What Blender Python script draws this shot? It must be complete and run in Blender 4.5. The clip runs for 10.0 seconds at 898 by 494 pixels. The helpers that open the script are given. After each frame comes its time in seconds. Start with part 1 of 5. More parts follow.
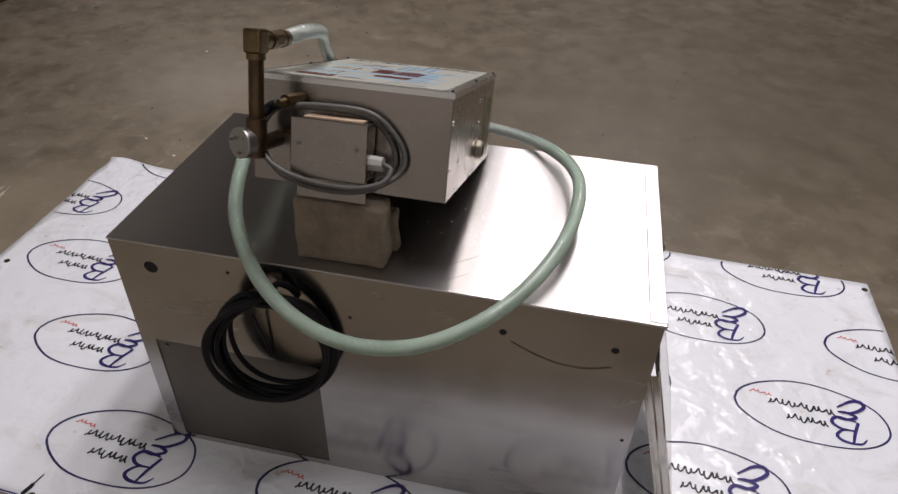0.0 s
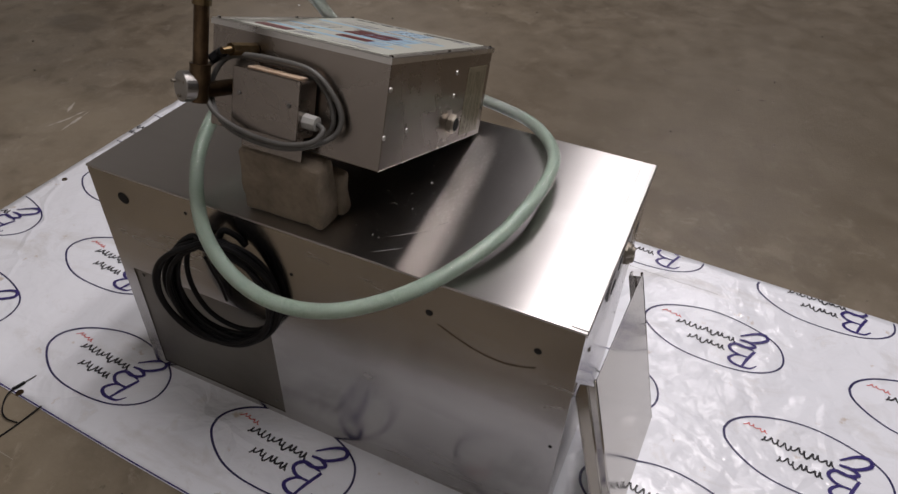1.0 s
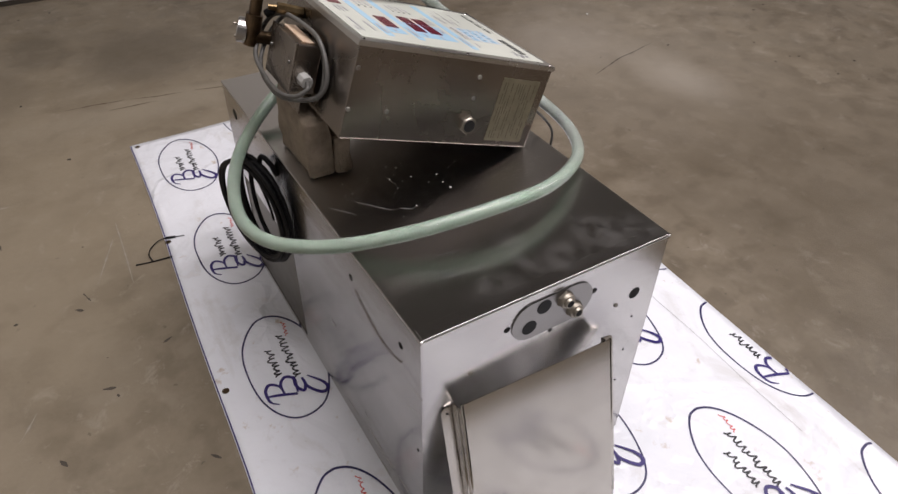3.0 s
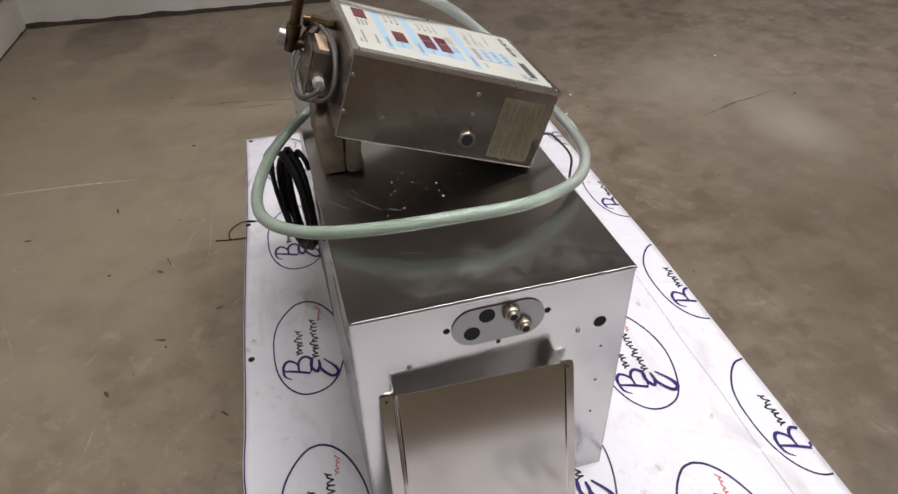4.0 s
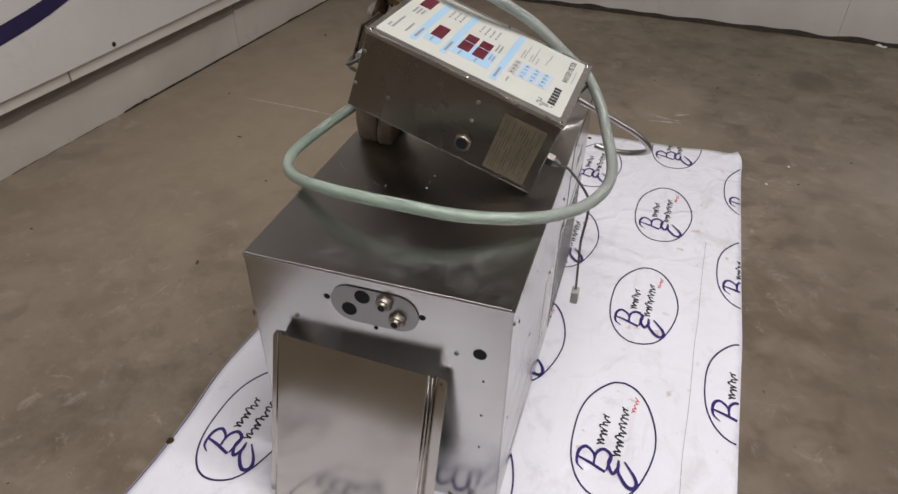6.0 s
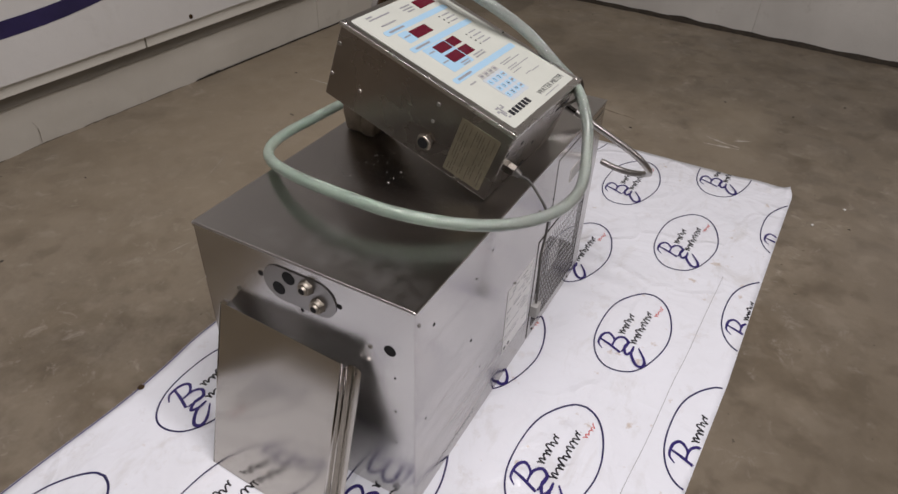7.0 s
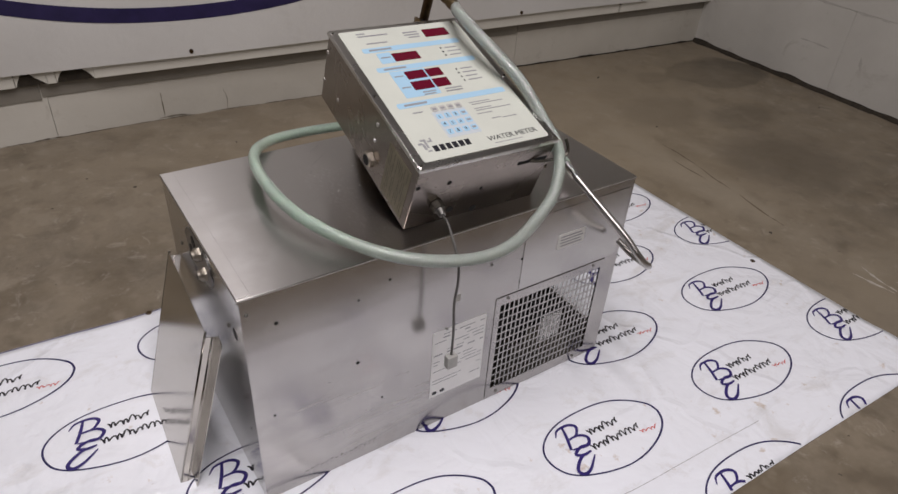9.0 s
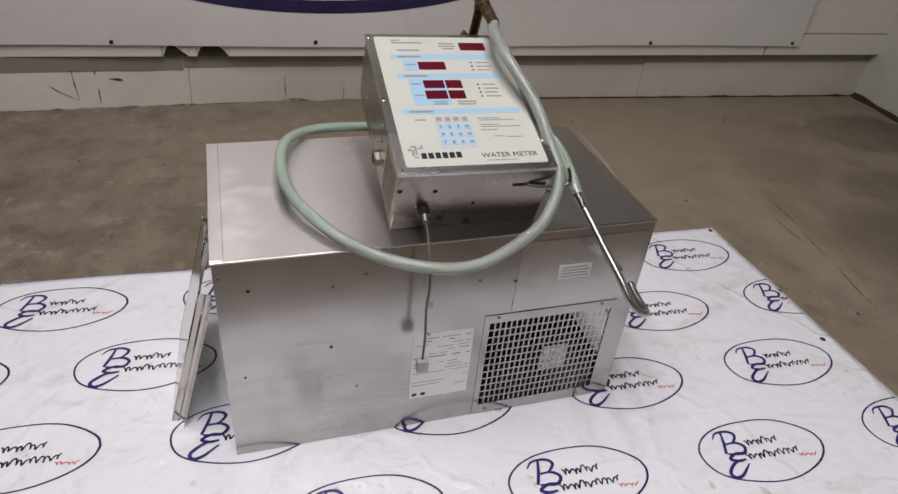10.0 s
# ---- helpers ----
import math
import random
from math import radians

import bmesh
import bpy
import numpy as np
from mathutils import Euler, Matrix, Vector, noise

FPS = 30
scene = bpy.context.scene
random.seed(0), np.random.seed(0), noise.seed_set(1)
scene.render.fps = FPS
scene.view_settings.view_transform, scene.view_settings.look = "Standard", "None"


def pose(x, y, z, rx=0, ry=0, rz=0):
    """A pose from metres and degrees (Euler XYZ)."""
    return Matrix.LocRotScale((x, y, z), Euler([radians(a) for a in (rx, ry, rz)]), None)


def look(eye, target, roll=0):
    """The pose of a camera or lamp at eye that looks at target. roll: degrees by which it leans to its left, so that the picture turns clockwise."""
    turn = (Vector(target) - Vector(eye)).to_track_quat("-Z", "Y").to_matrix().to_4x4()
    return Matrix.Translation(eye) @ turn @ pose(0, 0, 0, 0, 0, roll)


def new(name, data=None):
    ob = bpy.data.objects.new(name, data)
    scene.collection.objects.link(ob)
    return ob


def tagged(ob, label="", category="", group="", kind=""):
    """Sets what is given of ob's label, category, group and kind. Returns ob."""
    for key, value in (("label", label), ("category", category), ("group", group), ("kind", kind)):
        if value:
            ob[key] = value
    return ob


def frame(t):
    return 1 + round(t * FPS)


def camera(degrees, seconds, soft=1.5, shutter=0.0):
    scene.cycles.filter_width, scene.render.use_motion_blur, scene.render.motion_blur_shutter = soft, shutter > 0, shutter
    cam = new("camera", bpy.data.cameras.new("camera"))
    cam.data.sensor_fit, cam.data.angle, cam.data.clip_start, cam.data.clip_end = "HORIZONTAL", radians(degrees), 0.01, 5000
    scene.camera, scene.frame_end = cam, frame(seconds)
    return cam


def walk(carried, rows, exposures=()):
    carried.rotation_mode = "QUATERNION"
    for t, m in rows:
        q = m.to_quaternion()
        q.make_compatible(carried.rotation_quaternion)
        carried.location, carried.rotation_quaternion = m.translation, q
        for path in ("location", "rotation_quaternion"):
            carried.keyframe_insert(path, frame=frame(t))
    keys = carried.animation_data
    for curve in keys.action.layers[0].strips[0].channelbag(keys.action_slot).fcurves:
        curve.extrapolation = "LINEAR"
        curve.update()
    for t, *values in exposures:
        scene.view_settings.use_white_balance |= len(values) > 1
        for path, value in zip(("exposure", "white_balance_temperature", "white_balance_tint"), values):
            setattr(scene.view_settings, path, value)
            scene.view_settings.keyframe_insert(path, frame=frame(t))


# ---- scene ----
cam = camera(66.8, 10.0)
PATH = [
    (0, (-0.009, -0.064, 1.501), (-0.303, 1.495, 0.284), 2.0),
    (0.5, (0.154, 0.03, 1.499), (-0.251, 1.537, 0.247), 3.7),
    (1, (0.303, 0.071, 1.484), (-0.293, 1.487, 0.203), 2.7),
    (1.5, (0.522, 0.099, 1.48), (-0.276, 1.407, 0.194), 1.7),
    (2, (0.665, 0.198, 1.491), (-0.319, 1.358, 0.193), 1.6),
    (2.5, (0.775, 0.396, 1.493), (-0.378, 1.383, 0.191), 1.2),
    (2.7, (0.814, 0.447, 1.503), (-0.4, 1.364, 0.206), 1.2),
    (3.8, (1.132, 0.763, 1.507), (-0.379, 1.264, 0.297), -0.7),
    (4, (1.141, 0.838, 1.508), (-0.399, 1.251, 0.301), -1.4),
    (4.5, (1.121, 1.039, 1.51), (-0.433, 1.208, 0.264), -1.9),
    (5, (1.131, 1.228, 1.503), (-0.428, 1.175, 0.251), -2.1),
    (5.5, (1.184, 1.458, 1.51), (-0.389, 1.18, 0.306), -0.7),
    (5.7, (1.193, 1.533, 1.504), (-0.371, 1.167, 0.312), -0.1),
    (6.8, (1.05, 1.888, 1.533), (-0.392, 1.219, 0.32), 3.0),
    (7, (1.034, 1.968, 1.534), (-0.377, 1.227, 0.326), 2.4),
    (7.5, (1.001, 2.202, 1.547), (-0.335, 1.279, 0.38), 2.9),
    (8, (0.885, 2.349, 1.538), (-0.352, 1.268, 0.398), 2.6),
    (8.5, (0.672, 2.442, 1.539), (-0.435, 1.215, 0.413), 3.9),
    (9, (0.48, 2.551, 1.527), (-0.475, 1.211, 0.391), 4.1),
    (9.5, (0.297, 2.702, 1.562), (-0.475, 1.246, 0.429), 4.6),
    (10, (0.133, 2.748, 1.564), (-0.431, 1.201, 0.429), 5.9),
]
EXPOSURES = [(0.0, -0.10), (0.5, -0.40), (1.0, -0.34), (1.5, -0.03), (2.0, 0.18), (2.5, 0.22), (4.0, 0.24), (5.0, 0.11), (5.7, 0.00), (7.0, -0.15), (9.0, -0.17), (10.0, -0.16)]
walk(cam, [(t, look(eye, target, roll)) for t, eye, target, roll in PATH], EXPOSURES)

# ---- light ----
world = bpy.data.worlds.new("world")
scene.world = world
world.use_nodes = True
world.node_tree.nodes["Background"].inputs[0].default_value = (0.5, 0.5, 0.55, 1)
world.node_tree.nodes["Background"].inputs[1].default_value = 0.02


def strip_lamp(name, x, y, z, sx, sy, watts, colour=(1.0, 0.935, 0.955)):
    data = bpy.data.lights.new(name, "AREA")
    data.shape, data.size, data.size_y, data.energy, data.color = "RECTANGLE", sx, sy, watts, colour
    ob = new(name, data)
    ob.matrix_world = pose(x, y, z)
    return ob


CEILING = 4.3
STRIPS = [(-0.35, 2.35, 62), (0.30, 2.35, 61), (0.95, 2.35, 60), (-0.35, 7.2, 24), (0.30, 7.2, 32), (0.95, 7.2, 36)]
for sx, sy, watts in STRIPS:
    strip_lamp("strip_light_glow", sx, sy, CEILING - 0.125, 0.26, 3.3, watts)


# ---- materials ----
def mat_new(name, base=(0.5, 0.5, 0.5), rough=0.5, metal=0.0, spec=None):
    m = bpy.data.materials.new(name)
    m.use_nodes = True
    b = m.node_tree.nodes["Principled BSDF"]
    b.inputs["Base Color"].default_value = (*base, 1)
    b.inputs["Roughness"].default_value = rough
    b.inputs["Metallic"].default_value = metal
    if spec is not None:
        b.inputs["Specular IOR Level"].default_value = spec
    return m, m.node_tree, b


def node(tree, kind, **sets):
    n = tree.nodes.new(kind)
    for key, value in sets.items():
        n.inputs[key].default_value = value
    return n


def coords(tree, scale=(1, 1, 1), world_space=True, rot=(0, 0, 0)):
    """Position in metres, scaled."""
    mp = tree.nodes.new("ShaderNodeMapping")
    mp.inputs["Scale"].default_value = scale
    mp.inputs["Rotation"].default_value = rot
    if world_space:
        g = tree.nodes.new("ShaderNodeNewGeometry")
        tree.links.new(g.outputs["Position"], mp.inputs["Vector"])
    else:
        g = tree.nodes.new("ShaderNodeTexCoord")
        tree.links.new(g.outputs["Object"], mp.inputs["Vector"])
    return mp.outputs["Vector"]


def noise_tex(tree, vec, scale, detail=4.0, rough=0.55, distortion=0.0):
    n = node(tree, "ShaderNodeTexNoise", Scale=scale, Detail=detail, Roughness=rough, Distortion=distortion)
    tree.links.new(vec, n.inputs["Vector"])
    return n.outputs["Fac"]


def remap(tree, fac, a, b, c, d):
    n = tree.nodes.new("ShaderNodeMapRange")
    for i, v in zip((1, 2, 3, 4), (a, b, c, d)):
        n.inputs[i].default_value = v
    tree.links.new(fac, n.inputs[0])
    return n.outputs[0]


def blend(tree, fac, a, b, how="MIX"):
    n = tree.nodes.new("ShaderNodeMix")
    n.data_type, n.blend_type = "RGBA", how
    for sock, v in ((n.inputs[0], fac), (n.inputs[6], a), (n.inputs[7], b)):
        if isinstance(v, (int, float)):
            sock.default_value = v
        elif isinstance(v, tuple):
            sock.default_value = (*v, 1)
        else:
            tree.links.new(v, sock)
    return n.outputs[2]


def arith(tree, how, a, b):
    n = tree.nodes.new("ShaderNodeMath")
    n.operation = how
    for sock, v in zip(n.inputs, (a, b)):
        if isinstance(v, (int, float)):
            sock.default_value = v
        else:
            tree.links.new(v, sock)
    return n.outputs[0]


def bump(tree, b, fac, strength, distance):
    n = node(tree, "ShaderNodeBump", Strength=strength, Distance=distance)
    tree.links.new(fac, n.inputs["Height"])
    tree.links.new(n.outputs["Normal"], b.inputs["Normal"])


def patch_mask(t, cx, cy, rx, ry, soft, wob):
    """1 inside an uneven patch of the floor, 0 outside."""
    g = t.nodes.new("ShaderNodeNewGeometry")
    sep = t.nodes.new("ShaderNodeSeparateXYZ")
    t.links.new(g.outputs["Position"], sep.inputs[0])
    dx = arith(t, "DIVIDE", arith(t, "SUBTRACT", sep.outputs[0], cx), rx)
    dy = arith(t, "DIVIDE", arith(t, "SUBTRACT", sep.outputs[1], cy), ry)
    d = arith(t, "SQRT", arith(t, "ADD", arith(t, "MULTIPLY", dx, dx), arith(t, "MULTIPLY", dy, dy)), 0)
    d = arith(t, "ADD", d, arith(t, "MULTIPLY", arith(t, "SUBTRACT", wob, 0.5), 1.1))
    return remap(t, d, 1.0 - soft, 1.0 + soft, 1.0, 0.0)


def brushed(name, base, rough_lo, rough_hi, grain, streak=0.03, smudge=True, bump_s=0.05, aniso=0.0, spread=(0, 0, 1), cloud=1.0, marks=False, smears=0.0):
    """Stainless sheet: fine grain along one axis, smudges, uneven gloss."""
    m, t, b = mat_new(name, base, 0.25, 1.0)
    if aniso:
        b.inputs["Anisotropic"].default_value = aniso
        way = node(t, "ShaderNodeCombineXYZ", X=spread[0], Y=spread[1], Z=spread[2])
        t.links.new(way.outputs[0], b.inputs["Tangent"])
    g = noise_tex(t, coords(t, grain, False), 1.0, 3.0, 0.7)
    big = noise_tex(t, coords(t, (3.2, 3.2, 3.2), False), 1.0, 5.0, 0.6, 0.6)
    fine = noise_tex(t, coords(t, (26, 26, 26), False), 1.0, 4.0, 0.6)
    fac = arith(t, "ADD", arith(t, "MULTIPLY", g, streak), remap(t, big, 0.0, 1.0, 0.375 - 0.375 * cloud, 0.375 + 0.375 * cloud))
    r = remap(t, fac, 0.15, 0.65, rough_lo, rough_hi)
    r = arith(t, "ADD", r, remap(t, fine, 0.4, 0.8, 0.0, 0.05)) if smudge else r
    if smears:
        wiped = noise_tex(t, coords(t, (1.3, 1.3, 11.0), False), 1.0, 6.0, 0.65, 0.5)
        patch = noise_tex(t, coords(t, (2.6, 2.6, 3.6), False, (0.4, 0.2, 0.3)), 1.0, 3.0, 0.5)
        wiped = arith(t, "MULTIPLY", remap(t, wiped, 0.46, 0.66, 0.0, 1.0), remap(t, patch, 0.42, 0.60, 0.15, 1.0))
        r = arith(t, "ADD", r, arith(t, "MULTIPLY", wiped, 0.13 * smears))
    if marks:
        v = coords(t, (1, 1, 1), False)
        w = noise_tex(t, v, 22, 5, 0.6)
        chalk = arith(t, "MAXIMUM", patch_mask(t, -0.150, 1.09, 0.055, 0.060, 0.30, w), arith(t, "MAXIMUM", patch_mask(t, -0.150, 1.20, 0.040, 0.080, 0.30, w), patch_mask(t, -0.150, 1.33, 0.045, 0.090, 0.30, w)))
        chalk = arith(t, "MULTIPLY", chalk, remap(t, noise_tex(t, coords(t, (1, 0.45, 1), False, (0, 0, 0.2)), 140, 7, 0.75), 0.50, 0.70, 0.0, 0.9))
        r = arith(t, "ADD", r, arith(t, "MULTIPLY", chalk, 0.03))
        frost = 0.0
        for cx, cy, rx, ry in ((0.180, 1.430, 0.050, 0.035), (0.140, 1.350, 0.055, 0.050), (0.160, 1.250, 0.040, 0.060), (0.110, 1.180, 0.070, 0.030), (0.170, 1.080, 0.03, 0.05)):
            frost = arith(t, "MAXIMUM", frost, patch_mask(t, cx, cy, rx, ry, 0.45, w))
        frost = arith(t, "MULTIPLY", frost, remap(t, noise_tex(t, v, 20, 4, 0.55), 0.36, 0.66, 0.0, 1.0))
        r = arith(t, "ADD", r, arith(t, "MULTIPLY", frost, 0.035))
    t.links.new(r, b.inputs["Roughness"])
    lo = tuple(c * 0.8 for c in base)
    band = noise_tex(t, coords(t, tuple(26.0 if c > 100 else 1.1 for c in grain), False), 1.0, 4.0, 0.6)
    col = blend(t, remap(t, big, 0.35, 0.7, 1 - cloud, 1), lo, base)
    col = blend(t, remap(t, g, 0.3, 0.7, 0.0, 0.03), col, tuple(min(1, c * 1.25) for c in base))
    col = blend(t, remap(t, band, 0.5, 0.72, 0.0, 0.5 * cloud), col, tuple(c * 0.78 for c in base))
    if smears:
        col = blend(t, arith(t, "MULTIPLY", wiped, 0.5 * smears), col, tuple(c * 0.72 for c in base))
    if marks:
        col = blend(t, arith(t, "MULTIPLY", chalk, 0.45), col, (0.85, 0.85, 0.85))
        col = blend(t, arith(t, "MULTIPLY", frost, 0.14), col, (0.85, 0.85, 0.85))
        t.links.new(remap(t, frost, 0.0, 1.0, 1.0, 0.93), b.inputs["Metallic"])
    t.links.new(col, b.inputs["Base Color"])
    bump(t, b, noise_tex(t, coords(t, (1.7, 1.7, 2.4), False), 1.0, 0.0, 0.0), bump_s * 4.0, 0.004)
    return m


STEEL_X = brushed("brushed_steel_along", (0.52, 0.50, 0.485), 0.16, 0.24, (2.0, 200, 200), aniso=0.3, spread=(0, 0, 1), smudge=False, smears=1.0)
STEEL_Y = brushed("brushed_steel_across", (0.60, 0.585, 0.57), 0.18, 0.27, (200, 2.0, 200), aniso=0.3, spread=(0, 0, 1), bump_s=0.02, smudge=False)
STEEL_LID = brushed("brushed_steel_lid", (0.56, 0.54, 0.525), 0.25, 0.325, (2.0, 200, 200), aniso=0.95, spread=(0, 1, 0), bump_s=0.008, smudge=False, cloud=0.2, marks=True)
STEEL_TRAY = brushed("brushed_steel_tray", (0.53, 0.50, 0.455), 0.13, 0.19, (200, 2.0, 200), aniso=0.0, bump_s=0.02, smudge=False, cloud=0.6)
STEEL_BOX = brushed("meter_steel", (0.36, 0.318, 0.282), 0.24, 0.31, (2.5, 2.5, 200), 0.04, aniso=0.3, spread=(0, 0, 1), smudge=False, bump_s=0.015)
BEZEL = brushed("bezel_steel", (0.74, 0.72, 0.69), 0.24, 0.32, (2.5, 200, 200), smudge=False, bump_s=0.01)
DULL_SCREW = brushed("dull_screw", (0.26, 0.25, 0.235), 0.42, 0.55, (60, 60, 60))
PLATE_GREY = brushed("grey_plate", (0.34, 0.33, 0.32), 0.25, 0.4, (60, 60, 60))
STEEL_DARK = brushed("dull_dark_steel", (0.20, 0.185, 0.16), 0.32, 0.45, (200, 4, 200))
CHROME = mat_new("chrome", (0.78, 0.77, 0.76), 0.09, 1.0)[0]
WAND = brushed("dull_chrome", (0.50, 0.48, 0.46), 0.28, 0.38, (60, 60, 60), bump_s=0.01)
NICKEL = brushed("nickel_fitting", (0.36, 0.325, 0.272), 0.36, 0.48, (60, 60, 60), bump_s=0.02)
BLACK, bt, bb = mat_new("black_rubber", (0.005, 0.005, 0.006), 0.55, 0.0, 0.25)
bump(bt, bb, noise_tex(bt, coords(bt, (1, 1, 1)), 300), 0.2, 0.0005)
HOLE = mat_new("dark_inside", (0.010, 0.010, 0.010), 0.8)[0]
# Near-black for inner parts: the chiller's inside shade is put into the colour.
INSIDE_SHADE, it_, ib_ = mat_new("shaded_inside", (0.02, 0.02, 0.02), 0.7)
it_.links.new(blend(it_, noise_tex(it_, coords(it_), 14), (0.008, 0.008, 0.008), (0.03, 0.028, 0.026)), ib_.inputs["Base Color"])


def mottled(name, a, b_, rough, scale, bump_s=0.0, bump_scale=60, metal=0.0, dist=0.002):
    m, t, b = mat_new(name, a, rough, metal)
    v = coords(t)
    f1 = noise_tex(t, v, scale, 6, 0.6)
    t.links.new(blend(t, remap(t, f1, 0.32, 0.68, 0, 1), a, b_), b.inputs["Base Color"])
    if bump_s:
        bump(t, b, noise_tex(t, v, bump_scale, 5), bump_s, dist)
    return m


BRASS = mottled("tarnished_brass", (0.11, 0.078, 0.040), (0.20, 0.145, 0.078), 0.38, 45, 0.2, 120, 1.0)
BRASS_DARK = mottled("brown_pipe", (0.075, 0.05, 0.03), (0.14, 0.095, 0.055), 0.42, 40, 0.2, 90, 1.0)
GREY_CABLE = mottled("grey_cable", (0.075, 0.073, 0.068), (0.12, 0.115, 0.105), 0.48, 40)
GREY_PLASTIC = mottled("grey_plastic", (0.36, 0.36, 0.34), (0.45, 0.44, 0.42), 0.45, 40)
FOAM = mottled("worn_block", (0.16, 0.128, 0.092), (0.29, 0.238, 0.18), 0.9, 18, 0.8, 55, 0.0, 0.006)
PAPER = mottled("paper_label", (0.62, 0.61, 0.58), (0.70, 0.69, 0.66), 0.55, 20)
YELLOW_LABEL = mottled("yellowed_label", (0.165, 0.142, 0.090), (0.225, 0.197, 0.13), 0.35, 25)
ORANGE_LABEL = mottled("orange_label", (0.46, 0.32, 0.21), (0.58, 0.46, 0.35), 0.5, 60)
DARK_INK = mat_new("brown_ink", (0.085, 0.072, 0.045), 0.5)[0]
FAINT_PAPER = mottled("pale_data_label", (0.80, 0.795, 0.78), (0.85, 0.845, 0.83), 0.45, 20)
FAINT_INK = mat_new("faded_ink", (0.36, 0.36, 0.37), 0.5)[0]
GREY_INK = mat_new("grey_ink", (0.26, 0.26, 0.27), 0.5)[0]
BLACK_INK = mat_new("black_ink", (0.015, 0.015, 0.02), 0.4)[0]
PURPLE = mottled("purple_ink", (0.022, 0.014, 0.12), (0.04, 0.026, 0.17), 0.38, 30)
OVAL_INK = mottled("navy_ink", (0.012, 0.010, 0.065), (0.022, 0.018, 0.10), 0.4, 30)
RED_INK = mat_new("red_ink", (0.60, 0.10, 0.09), 0.4)[0]
CREAM = mottled("cream_overlay", (0.54, 0.56, 0.50), (0.58, 0.60, 0.535), 0.16, 10)
PALE_KEY = mat_new("pale_key_field", (0.50, 0.55, 0.58), 0.18)[0]
SKY_BLUE = mat_new("pale_blue_ink", (0.36, 0.55, 0.70), 0.18)[0]
DISPLAY = mat_new("red_display", (0.11, 0.007, 0.020), 0.16)[0]


def hose_material(name, tint, gloss=(0.14, 0.30)):
    """Clear outer wall of the hose."""
    m, t, b = mat_new(name, tint, 0.08)
    b.inputs["Transmission Weight"].default_value = 0.92
    b.inputs["IOR"].default_value = 1.38
    v = coords(t)
    bump(t, b, noise_tex(t, v, 260, 2, 0.5), 0.12, 0.0006)
    t.links.new(remap(t, noise_tex(t, v, 14, 4), 0.35, 0.7, *gloss), b.inputs["Roughness"])
    return m


def braid_material(name, dark, light, thread, fade=None):
    """Pale woven inner layer."""
    m, t, b = mat_new(name, dark, 0.5)
    v = coords(t)
    weave = noise_tex(t, v, 480, 2, 0.5)
    big = noise_tex(t, v, 9, 3)
    col = blend(t, remap(t, big, 0.35, 0.65, 0, 1), dark, light)
    col = blend(t, remap(t, weave, 0.42, 0.62, 0, 0.6), col, thread)
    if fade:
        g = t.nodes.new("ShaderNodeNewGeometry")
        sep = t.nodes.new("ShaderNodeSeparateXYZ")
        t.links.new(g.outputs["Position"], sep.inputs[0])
        # Greyer towards the north and higher up.
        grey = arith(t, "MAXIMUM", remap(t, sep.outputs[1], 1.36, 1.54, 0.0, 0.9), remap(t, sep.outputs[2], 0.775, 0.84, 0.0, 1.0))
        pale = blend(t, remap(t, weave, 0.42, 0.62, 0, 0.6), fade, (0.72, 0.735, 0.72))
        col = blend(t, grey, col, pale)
    t.links.new(col, b.inputs["Base Color"])
    bump(t, b, weave, 0.4, 0.001)
    return m


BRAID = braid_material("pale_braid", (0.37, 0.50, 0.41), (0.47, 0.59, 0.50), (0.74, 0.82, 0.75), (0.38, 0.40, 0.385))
HOSE = hose_material("clear_green_vinyl", (0.88, 0.945, 0.88), (0.09, 0.22))


